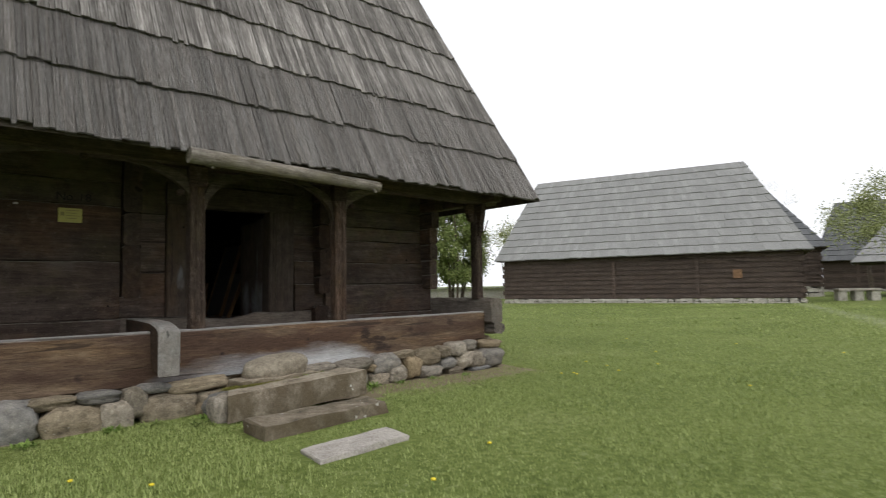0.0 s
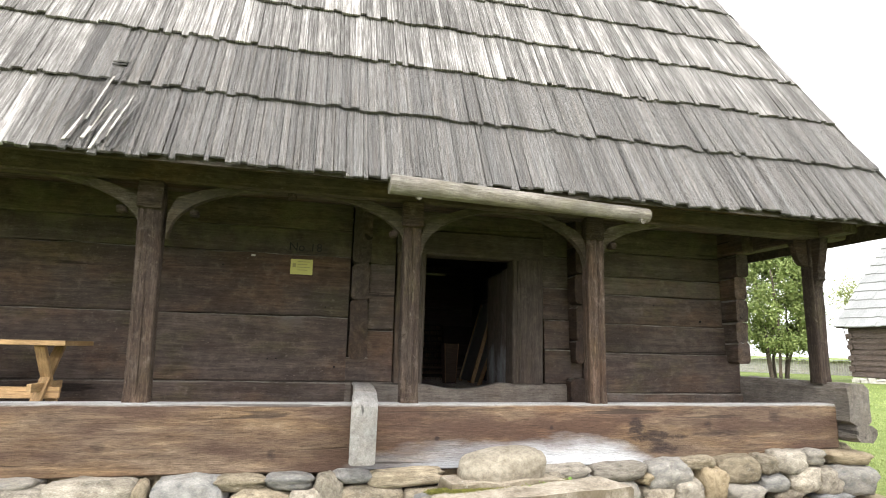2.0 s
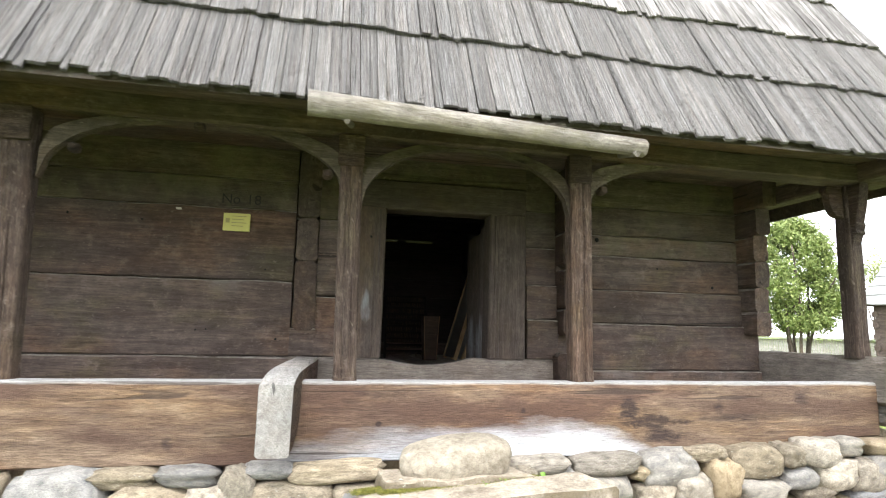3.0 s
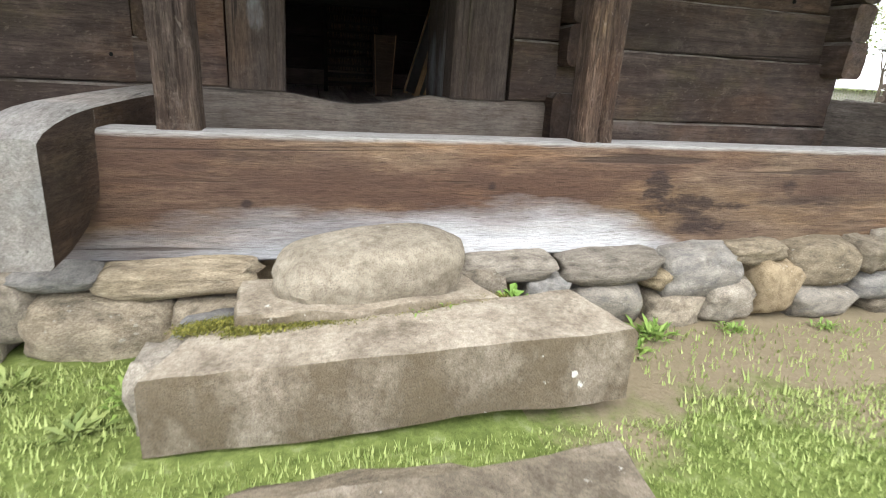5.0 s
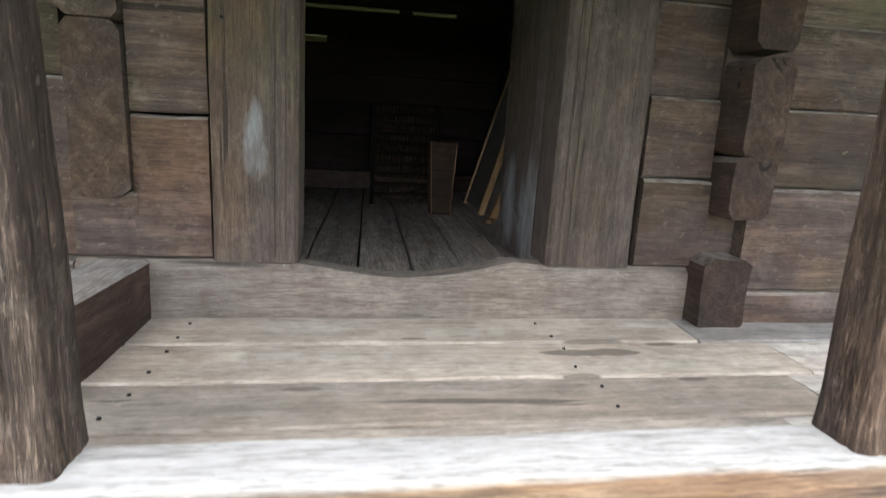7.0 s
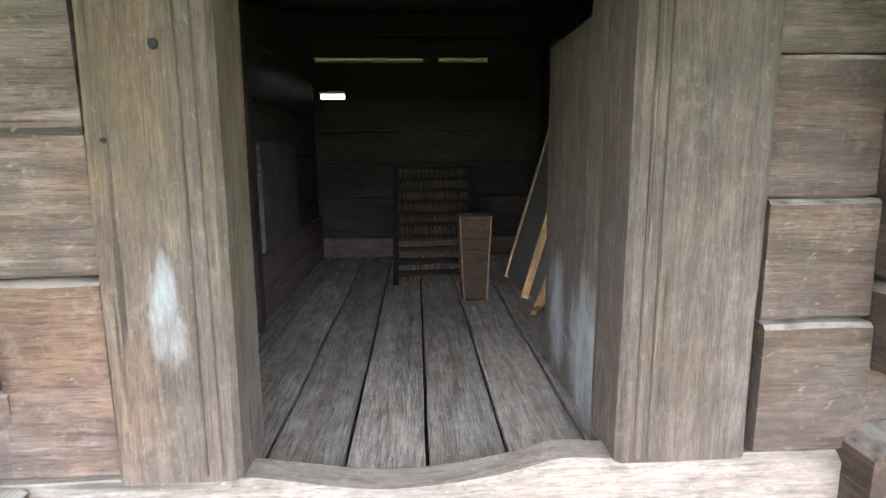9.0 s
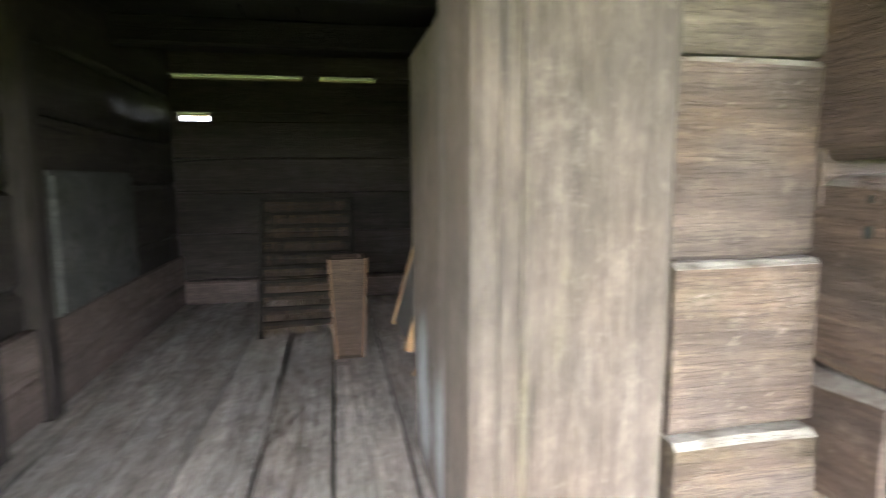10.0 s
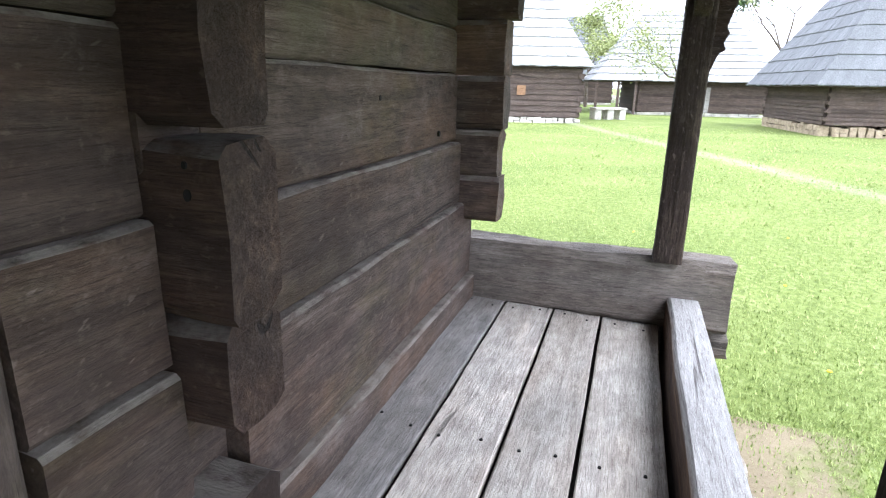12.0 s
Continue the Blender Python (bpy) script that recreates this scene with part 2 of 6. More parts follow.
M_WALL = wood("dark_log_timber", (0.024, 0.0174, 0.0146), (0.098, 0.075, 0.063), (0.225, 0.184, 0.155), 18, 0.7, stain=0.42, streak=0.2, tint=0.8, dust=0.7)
M_WALL_OLIVE = wood("dark_log_timber_with_olive", (0.026, 0.0195, 0.0155), (0.106, 0.085, 0.068), (0.235, 0.20, 0.162), 18, 0.7, moss=(0.165, 0.155, 0.085), stain=0.35, streak=0.25, tint=0.6, dust=0.5)
M_LOGEND = wood("dark_sawn_log_end", (0.014, 0.010, 0.0085), (0.058, 0.040, 0.031), (0.15, 0.112, 0.088), 16, 0.9, stain=0.5, streak=0.4, tint=0.8, dust=0.6)
M_POST = wood("weathered_oak_post", (0.030, 0.020, 0.016), (0.122, 0.087, 0.068), (0.36, 0.295, 0.245), 30, 1.2, stain=0.5, streak=0.8, tint=0.6, dust=0.2)
M_BRACE = wood("grey_brown_brace", (0.034, 0.027, 0.020), (0.125, 0.103, 0.077), (0.29, 0.25, 0.195), 24, 0.9, moss=(0.20, 0.19, 0.10), stain=0.4, streak=0.6, tint=0.4)
M_JAMB = wood("oak_door_jamb", (0.040, 0.031, 0.026), (0.092, 0.074, 0.062), (0.165, 0.137, 0.118), 30, 0.5, stain=0.45, streak=0.45, tint=0.6)


def smeared(m, spots, colour, strength=0.6):
    """Pale smears of old limewash at set places on upright timber."""
    nt = m.node_tree
    b = nt.nodes["Principled BSDF"]
    c = b.inputs["Base Color"].links[0].from_socket
    sep = nt.nodes.new("ShaderNodeSeparateXYZ")
    nt.links.new(nt.nodes.new("ShaderNodeNewGeometry").outputs["Position"], sep.inputs[0])
    n = tex(nt, coords(nt, (2.2, 1, 0.7), False, True), 5.0, 6, 0.7)
    for axis, u, z, ru, rz in spots:
        au = calc(nt, "DIVIDE", calc(nt, "SUBTRACT", sep.outputs[axis], u), ru)
        az = calc(nt, "DIVIDE", calc(nt, "SUBTRACT", sep.outputs["Z"], z), rz)
        rr = calc(nt, "ADD", calc(nt, "MULTIPLY", au, au), calc(nt, "MULTIPLY", az, az))
        k = calc(nt, "SUBTRACT", calc(nt, "MULTIPLY", n, 2.0), calc(nt, "ADD", rr, 0.45), True)
        c = mix_col(nt, calc(nt, "MULTIPLY", k, strength), c, colour)
    nt.links.new(c, b.inputs["Base Color"])
    return m


M_JAMB_PAINT = smeared(wood("oak_jamb_smeared", (0.040, 0.031, 0.026), (0.098, 0.078, 0.065), (0.175, 0.145, 0.124), 30, 0.5, stain=0.45, streak=0.45, tint=0.7), (("X", 2.625, 1.60, 0.085, 0.24),), (0.30, 0.325, 0.34), 0.7)
M_LEAFWOOD = smeared(wood("limewashed_door_board", (0.040, 0.032, 0.027), (0.105, 0.087, 0.074), (0.20, 0.17, 0.15), 30, 0.5, stain=0.4, streak=0.5, tint=0.4), (("Y", 8.75, 1.15, 0.55, 0.75), ("Y", 8.8, 1.9, 0.09, 0.5), ("Y", 9.3, 1.2, 0.25, 0.5)), (0.34, 0.36, 0.375), 0.75)
M_PLANK = wood("grey_floor_plank", (0.17, 0.148, 0.122), (0.385, 0.345, 0.295), (0.55, 0.51, 0.45), 24, 0.4, stain=0.22, streak=0.35)


def stain_spots(m, spots, colour, strength=0.75):
    """Irregular dark patches at set places on a surface."""
    nt = m.node_tree
    b = nt.nodes["Principled BSDF"]
    c = b.inputs["Base Color"].links[0].from_socket
    sep = nt.nodes.new("ShaderNodeSeparateXYZ")
    nt.links.new(nt.nodes.new("ShaderNodeNewGeometry").outputs["Position"], sep.inputs[0])
    n = tex(nt, coords(nt, (0.5, 1.6, 1), False, True), 7.0, 5, 0.65)
    for x, y, rx, ry in spots:
        ax = calc(nt, "DIVIDE", calc(nt, "SUBTRACT", sep.outputs["X"], x), rx)
        ay = calc(nt, "DIVIDE", calc(nt, "SUBTRACT", sep.outputs["Y"], y), ry)
        rr = calc(nt, "ADD", calc(nt, "MULTIPLY", ax, ax), calc(nt, "MULTIPLY", ay, ay))
        k = calc(nt, "MULTIPLY", calc(nt, "SUBTRACT", calc(nt, "MULTIPLY", n, 2.2), calc(nt, "ADD", rr, 0.45)), 5.0, True)
        c = mix_col(nt, calc(nt, "MULTIPLY", k, strength), c, colour)
    nt.links.new(c, b.inputs["Base Color"])


# pale boards; skylight from the open porch end is put into their colour
M_PLANK_LIT = wood("pale_lit_floor_plank", (0.22, 0.20, 0.175), (0.50, 0.47, 0.425), (0.68, 0.65, 0.60), 24, 0.5, stain=0.22, streak=0.5)
M_PLANK_DARK = wood("blue_grey_floor_plank", (0.12, 0.115, 0.108), (0.27, 0.262, 0.25), (0.42, 0.41, 0.395), 22, 0.5, stain=0.35, streak=0.4)
stain_spots(M_PLANK, ((4.20, 7.86, 0.20, 0.035), (4.13, 7.74, 0.26, 0.045), (4.0, 7.52, 0.12, 0.03), (4.5, 7.83, 0.10, 0.025), (3.35, 7.90, 0.08, 0.018), (4.45, 7.48, 0.09, 0.02), (2.9, 7.45, 0.10, 0.02)), (0.09, 0.075, 0.06))
M_INFLOOR = wood("dark_indoor_plank", (0.13, 0.112, 0.095), (0.52, 0.475, 0.43), (0.80, 0.755, 0.70), 13, 1.0, stain=0.25, streak=0.55)
M_GREYBEAM = wood("grey_bleached_beam", (0.15, 0.141, 0.132), (0.40, 0.385, 0.368), (0.60, 0.585, 0.565), 24, 0.7, stain=0.25)
M_LOG = wood("barked_grey_pole", (0.10, 0.086, 0.068), (0.30, 0.275, 0.235), (0.50, 0.475, 0.43), 18, 0.9, moss=(0.22, 0.20, 0.11), stain=0.5)
M_PINE = wood("pale_pine", (0.36, 0.22, 0.10), (0.52, 0.34, 0.17), (0.62, 0.44, 0.25), 16, 0.2, 0.6, stain=0.2)
M_INSIDE = wood("near_black_log_timber", (0.013, 0.0102, 0.009), (0.038, 0.031, 0.027), (0.088, 0.073, 0.064), 22, 0.5, streak=0.3)
# darker copy of the room timber; the shade overhead is in its colour
M_CEILING_SHADE = wood("shade_darkened_ceiling_timber", (0.004, 0.0034, 0.003), (0.011, 0.009, 0.008), (0.024, 0.020, 0.017), 22, 0.5, streak=0.3)
M_BARN = wood("barn_log_timber", (0.055, 0.040, 0.034), (0.135, 0.104, 0.090), (0.25, 0.205, 0.18), 12, 0.5)
M_SHAKE = island_wood("grey_shake_roof", (0.048, 0.042, 0.038), (0.180, 0.166, 0.154), (0.52, 0.50, 0.475), (1, 0.03, 0.03), 85, 1.2, 1.0)
M_SHAKE1 = wood("grey_shake", (0.070, 0.065, 0.061), (0.37, 0.352, 0.338), (0.84, 0.82, 0.80), 11, 1.2, stain=0.2, streak=0.5)
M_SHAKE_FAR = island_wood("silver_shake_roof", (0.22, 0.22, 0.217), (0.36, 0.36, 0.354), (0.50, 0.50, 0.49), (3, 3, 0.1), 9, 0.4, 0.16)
M_STONE = stone("river_stone", (0.155, 0.136, 0.108), (0.34, 0.298, 0.237), (0.52, 0.462, 0.37), 0.25, 5.0, 0.0, True)
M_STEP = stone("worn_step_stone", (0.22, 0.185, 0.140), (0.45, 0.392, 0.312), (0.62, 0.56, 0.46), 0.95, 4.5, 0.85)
M_BOULDER = stone("smooth_sandstone", (0.23, 0.20, 0.155), (0.36, 0.32, 0.255), (0.47, 0.425, 0.35), 0.35, 2.6)
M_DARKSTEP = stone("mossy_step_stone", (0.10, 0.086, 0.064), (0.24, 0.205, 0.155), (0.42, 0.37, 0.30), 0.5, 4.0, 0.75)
M_PALE = stone("pale_slab", (0.36, 0.335, 0.305), (0.52, 0.485, 0.445), (0.62, 0.59, 0.55), 0.1, 4.0)
M_FARSTONE = stone("limewashed_stone", (0.34, 0.325, 0.285), (0.56, 0.535, 0.48), (0.72, 0.70, 0.65), 0.0, 2.5)
M_BARK = wood("tree_bark", (0.05, 0.04, 0.03), (0.13, 0.105, 0.08), (0.22, 0.19, 0.15), 12, 0.8)
M_SPLIT = wood("fresh_split_wood", (0.42, 0.39, 0.35), (0.62, 0.59, 0.55), (0.78, 0.76, 0.72), 30, 0.5, stain=0.1)
M_SHAKE1B = wood("grey_shake_long", (0.070, 0.065, 0.062), (0.23, 0.218, 0.209), (0.52, 0.505, 0.49), 60, 1.0, stain=0.3)
M_SIDE = wood("brown_grey_end_beam", (0.09, 0.078, 0.066), (0.265, 0.235, 0.205), (0.45, 0.415, 0.375), 20, 0.9, stain=0.35)
M_SHUTTER = wood("weathered_pine_board", (0.16, 0.09, 0.05), (0.30, 0.18, 0.105), (0.42, 0.27, 0.17), 16, 0.3)
M_IRON = plain("dark_iron", (0.03, 0.028, 0.026), 0.6, 20, 0.3, 0.7)
M_YELLOW = plain("yellow_plate", (0.44, 0.40, 0.11), 0.6, 6, 0.15)
M_PRINT = plain("faded_print", (0.24, 0.21, 0.07), 0.7, 20, 0.1)
M_INK = plain("dark_ink", (0.012, 0.011, 0.010), 0.9, 20, 0.1)
M_HOLE = plain("hole_dark", (0.004, 0.0035, 0.003), 1.0, 20, 0.1)


def leaf_mat(name, a, b2):
    m, nt, b = nodes_of(name)
    rnd = nt.nodes.new("ShaderNodeNewGeometry").outputs["Random Per Island"]
    nt.links.new(ramp(nt, rnd, [(0.0, a), (1.0, b2)]), b.inputs["Base Color"])
    b.inputs["Roughness"].default_value = 0.6
    b.inputs["Specular IOR Level"].default_value = 0.25
    b.inputs["Transmission Weight"].default_value = 0.0
    return m


M_LEAF = leaf_mat("shrub_leaf", (0.095, 0.135, 0.032), (0.255, 0.30, 0.10))
M_SPRING = leaf_mat("spring_leaf", (0.15, 0.18, 0.055), (0.33, 0.36, 0.145))
M_DARKLEAF = leaf_mat("dark_crown", (0.02, 0.045, 0.012), (0.06, 0.10, 0.03))
M_BLADE = leaf_mat("grass_blade", (0.175, 0.232, 0.062), (0.385, 0.44, 0.165))
M_WEED = leaf_mat("weed_leaf", (0.09, 0.16, 0.028), (0.24, 0.34, 0.08))
M_PLANT = leaf_mat("bright_sapling", (0.10, 0.19, 0.03), (0.22, 0.34, 0.075))


def ground_mat():
    m, nt, b = nodes_of("lawn_and_soil")
    big = tex(nt, coords(nt, (1, 1, 1), False, True), 0.22, 6, 0.6)
    mid = tex(nt, coords(nt, (1, 1, 1), False, True), 2.5, 6, 0.7)
    fine = tex(nt, coords(nt, (1, 1, 1), False, True), 45.0, 4, 0.7)
    c = ramp(nt, big, [(0.32, (0.145, 0.188, 0.053)), (0.55, (0.218, 0.262, 0.080)), (0.72, (0.30, 0.328, 0.13))])
    c = mix_col(nt, calc(nt, "MULTIPLY", mid, 0.5), c, (0.178, 0.212, 0.053))
    clump = tex(nt, coords(nt, (1, 1, 1), False, True), 11.0, 7, 0.75)
    c = mix_col(nt, ramp(nt, clump, [(0.40, 0.8), (0.56, 0.0)]), c, mix_col(nt, 1.0, c, (0.50, 0.55, 0.50), "MULTIPLY"))
    c = mix_col(nt, ramp(nt, clump, [(0.54, 0.0), (0.70, 0.55)]), c, (0.34, 0.37, 0.22))
    c = mix_col(nt, calc(nt, "MULTIPLY", fine, 0.7), c, mix_col(nt, 1.0, c, (0.4, 0.45, 0.35), "MULTIPLY"))
    pos = nt.nodes.new("ShaderNodeNewGeometry").outputs["Position"]
    sep = nt.nodes.new("ShaderNodeSeparateXYZ")
    nt.links.new(pos, sep.inputs[0])
    wob = calc(nt, "MULTIPLY", calc(nt, "SUBTRACT", mid, 0.5), 2.2)
    # bare trodden soil along the foot of the house
    d = calc(nt, "ABSOLUTE", calc(nt, "SUBTRACT", sep.outputs["Y"], 6.35))
    near = calc(nt, "SUBTRACT", 0.95, calc(nt, "ADD", d, wob))
    inx = calc(nt, "LESS_THAN", calc(nt, "ABSOLUTE", calc(nt, "SUBTRACT", sep.outputs["X"], 5.9)), 2.1)
    soil = calc(nt, "MULTIPLY", calc(nt, "MULTIPLY", near, 2.2, True), inx, True)
    dirt = mix_col(nt, fine, (0.16, 0.12, 0.08), (0.30, 0.24, 0.175))
    c = mix_col(nt, calc(nt, "MULTIPLY", soil, 0.85), c, dirt)
    # worn footpath across the lawn
    line = calc(nt, "ADD", calc(nt, "MULTIPLY", sep.outputs["X"], -0.414), calc(nt, "ADD", sep.outputs["Y"], 6.5))
    pd = calc(nt, "ABSOLUTE", calc(nt, "ADD", line, calc(nt, "MULTIPLY", wob, 0.5)))
    path = calc(nt, "MULTIPLY", calc(nt, "SUBTRACT", 0.75, pd), 1.6, True)
    far = calc(nt, "GREATER_THAN", sep.outputs["X"], 10.0)
    c = mix_col(nt, calc(nt, "MULTIPLY", calc(nt, "MULTIPLY", path, far), 0.3), c, (0.36, 0.37, 0.27))
    nt.links.new(c, b.inputs["Base Color"])
    b.inputs["Roughness"].default_value = 0.95
    b.inputs["Specular IOR Level"].default_value = 0.1
    bump(nt, b, calc(nt, "ADD", fine, mid), 0.6, 0.03)
    return m


M_GROUND = ground_mat()


def front_beam_mat():
    """Red-brown beam; its lower face bleached grey-white over one stretch."""
    m, nt, b = nodes_of("red_brown_beam_bleached")
    v = coords(nt, (1, 1, 1), False, True)
    gv = coords(nt, (0.085, 1, 1), False, True)
    g = tex(nt, gv, 26, 9, 0.75, 0.9)
    fine = ramp(nt, tex(nt, coords(nt, (0.13, 1, 1), False, True), 130, 5, 0.75, 0.6), [(0.40, 0.0), (0.66, 1.0)])
    blot = tex(nt, coords(nt, (0.6, 1, 2.0), False, True), 1.6, 5, 0.6)
    c = ramp(nt, g, [(0.24, (0.034, 0.022, 0.015)), (0.5, (0.128, 0.088, 0.060)), (0.75, (0.28, 0.208, 0.146))])
    warm = tex(nt, coords(nt, (0.45, 1, 1.6), False, True), 1.5, 6, 0.66)
    c = mix_col(nt, ramp(nt, warm, [(0.46, 0.0), (0.64, 0.7)]), c, mix_col(nt, 1.0, c, (1.25, 1.10, 0.78), "MULTIPLY"))
    red = tex(nt, coords(nt, (0.35, 1, 1.2), False, True), 1.15, 5, 0.6)
    c = mix_col(nt, ramp(nt, red, [(0.47, 0.0), (0.62, 0.5)]), c, mix_col(nt, 1.0, c, (1.02, 0.74, 0.62), "MULTIPLY"))
    rub = tex(nt, coords(nt, (0.5, 1, 1.2), False, True), 4.0, 9, 0.75)
    c = mix_col(nt, ramp(nt, rub, [(0.52, 0.0), (0.70, 0.5)]), c, (0.29, 0.215, 0.14))
    c = mix_col(nt, calc(nt, "MULTIPLY", ramp(nt, blot, [(0.42, 0.0), (0.60, 1.0)]), 0.8), c, (0.068, 0.038, 0.027))
    sep = nt.nodes.new("ShaderNodeSeparateXYZ")
    nt.links.new(v, sep.inputs[0])
    wav = calc(nt, "MULTIPLY", calc(nt, "SUBTRACT", tex(nt, coords(nt, (0.5, 1, 2), False, True), 3.2, 5, 0.65), 0.5), 0.30)
    # bleached field: a low hump along the beam
    dx = calc(nt, "DIVIDE", calc(nt, "SUBTRACT", sep.outputs["X"], 3.30), 1.78)
    dx2 = calc(nt, "MULTIPLY", dx, dx)
    skew = calc(nt, "MULTIPLY", dx, 0.085)
    hump = calc(nt, "ADD", calc(nt, "MULTIPLY", calc(nt, "SUBTRACT", 1.0, calc(nt, "MULTIPLY", dx2, dx2)), 0.29), skew)
    lim = calc(nt, "ADD", calc(nt, "ADD", hump, 0.32), wav)
    fld = calc(nt, "MULTIPLY", calc(nt, "SUBTRACT", lim, sep.outputs["Z"]), 4.6, True)
    white = ramp(nt, g, [(0.22, (0.36, 0.368, 0.385)), (0.5, (0.56, 0.57, 0.585)), (0.75, (0.72, 0.725, 0.73))])
    lum = calc(nt, "MULTIPLY", calc(nt, "SUBTRACT", calc(nt, "ADD", sep.outputs["X"], calc(nt, "MULTIPLY", wav, 2.5)), 2.05), 0.62, True)
    white = mix_col(nt, lum, mix_col(nt, 1.0, white, (0.40, 0.41, 0.43), "MULTIPLY"), white)
    outer = calc(nt, "LESS_THAN", sep.outputs["Y"], 6.66)
    c = mix_col(nt, calc(nt, "MULTIPLY", calc(nt, "MULTIPLY", fld, outer), 0.94), c, white)
    # dark scorched streak and knots
    jag = calc(nt, "SUBTRACT", tex(nt, coords(nt, (0.35, 1, 1.3), False, True), 15.0, 6, 0.7, 0.6), 0.42)

    def spot(x, z, rx, rz, strength):
        ax = calc(nt, "DIVIDE", calc(nt, "SUBTRACT", sep.outputs["X"], x), rx)
        az = calc(nt, "DIVIDE", calc(nt, "SUBTRACT", sep.outputs["Z"], z), rz)
        rr = calc(nt, "ADD", calc(nt, "ADD", calc(nt, "MULTIPLY", ax, ax), calc(nt, "MULTIPLY", az, az)), calc(nt, "MULTIPLY", jag, 3.2))
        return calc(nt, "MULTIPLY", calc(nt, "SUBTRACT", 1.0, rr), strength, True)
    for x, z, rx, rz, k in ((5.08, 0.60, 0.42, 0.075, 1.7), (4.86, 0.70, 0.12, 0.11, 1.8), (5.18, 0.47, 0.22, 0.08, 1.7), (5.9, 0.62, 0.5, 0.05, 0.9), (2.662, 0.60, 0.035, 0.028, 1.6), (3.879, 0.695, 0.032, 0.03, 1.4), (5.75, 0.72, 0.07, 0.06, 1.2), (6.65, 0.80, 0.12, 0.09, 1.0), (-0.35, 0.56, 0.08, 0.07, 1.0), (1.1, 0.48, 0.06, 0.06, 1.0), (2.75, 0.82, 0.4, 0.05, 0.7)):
        c = mix_col(nt, calc(nt, "MULTIPLY", spot(x, z, rx, rz, k), 0.85), c, (0.028, 0.018, 0.016))
    # weathered upper arris
    up = calc(nt, "MULTIPLY", calc(nt, "SUBTRACT", calc(nt, "ADD", sep.outputs["Z"], calc(nt, "MULTIPLY", wav, 0.15)), 0.905), 45.0, True)
    grey = ramp(nt, g, [(0.25, (0.175, 0.172, 0.165)), (0.5, (0.325, 0.322, 0.313)), (0.75, (0.46, 0.458, 0.448))])
    c = mix_col(nt, calc(nt, "MULTIPLY", up, 0.9), c, grey)
    c = mix_col(nt, calc(nt, "MULTIPLY", fine, 0.5), c, mix_col(nt, 1.0, c, (0.5, 0.47, 0.45), "MULTIPLY"))
    nt.links.new(c, b.inputs["Base Color"])
    b.inputs["Roughness"].default_value = 0.8
    b.inputs["Specular IOR Level"].default_value = 0.25
    pore = ramp(nt, tex(nt, coords(nt, (0.06, 1, 1), False, True), 190.0, 3, 0.6, 0.5), [(0.36, 1.0), (0.44, 0.0)])
    c = mix_col(nt, calc(nt, "MULTIPLY", pore, 0.6), c, mix_col(nt, 1.0, c, (0.40, 0.36, 0.33), "MULTIPLY"))
    crack = ramp(nt, tex(nt, coords(nt, (0.04, 1, 1), False, True), 9.0, 3, 0.5, 0.8), [(0.31, 0.0), (0.345, 1.0)])
    c = mix_col(nt, calc(nt, "MULTIPLY", calc(nt, "SUBTRACT", 1.0, crack), 0.7), c, (0.03, 0.02, 0.016))
    nt.links.new(c, b.inputs["Base Color"])
    bump(nt, b, calc(nt, "ADD", calc(nt, "ADD", g, calc(nt, "MULTIPLY", fine, -0.3)), calc(nt, "MULTIPLY", crack, 0.8)), 0.6, 0.012)
    return m


M_FRONT = front_beam_mat()


# ---- building helpers ----
def matrix_of(ob):
    return matrix_of(ob.parent) @ ob.matrix_parent_inverse @ ob.matrix_basis if ob.parent else ob.matrix_basis


def link_mesh(name, data, material, parent=None, m=None, label=""):
    if material is not None and not data.materials:
        data.materials.append(material)
    ob = new(name, data)
    if m is not None:
        ob.matrix_basis = m
    if parent is not None:
        ob.parent = parent
        ob.matrix_parent_inverse = matrix_of(parent).inverted()
    if label:
        ob["label"] = label
    return ob


def part(name, bm, material, parent=None, label="", m=None, smooth=True):
    data = bpy.data.meshes.new(name)
    bm.to_mesh(data)
    bm.free()
    if smooth:
        for p in data.polygons:
            p.use_smooth = True
        data.set_sharp_from_angle(angle=radians(38))
    return link_mesh(name, data, material, parent, m, label)


def thing(name, place, label, category, group="", kind=""):
    ob = new(name)
    ob.matrix_basis = pose(*place)
    ob.empty_display_size = 0.1
    return tagged(ob, label, category, group, kind)


def along(p0, p1, roll=0.0):
    """Frame with x from p0 to p1, z as near to up as can be, turned by roll degrees about x."""
    p0, p1 = Vector(p0), Vector(p1)
    x = (p1 - p0).normalized()
    up = Vector((0, 0, 1)) if abs(x.z) < 0.9 else Vector((0, 1, 0))
    y = up.cross(x).normalized()
    z = x.cross(y)
    m = Matrix((x, y, z)).transposed().to_4x4()
    m.translation = p0
    return m @ pose(0, 0, 0, roll, 0, 0), (p1 - p0).length


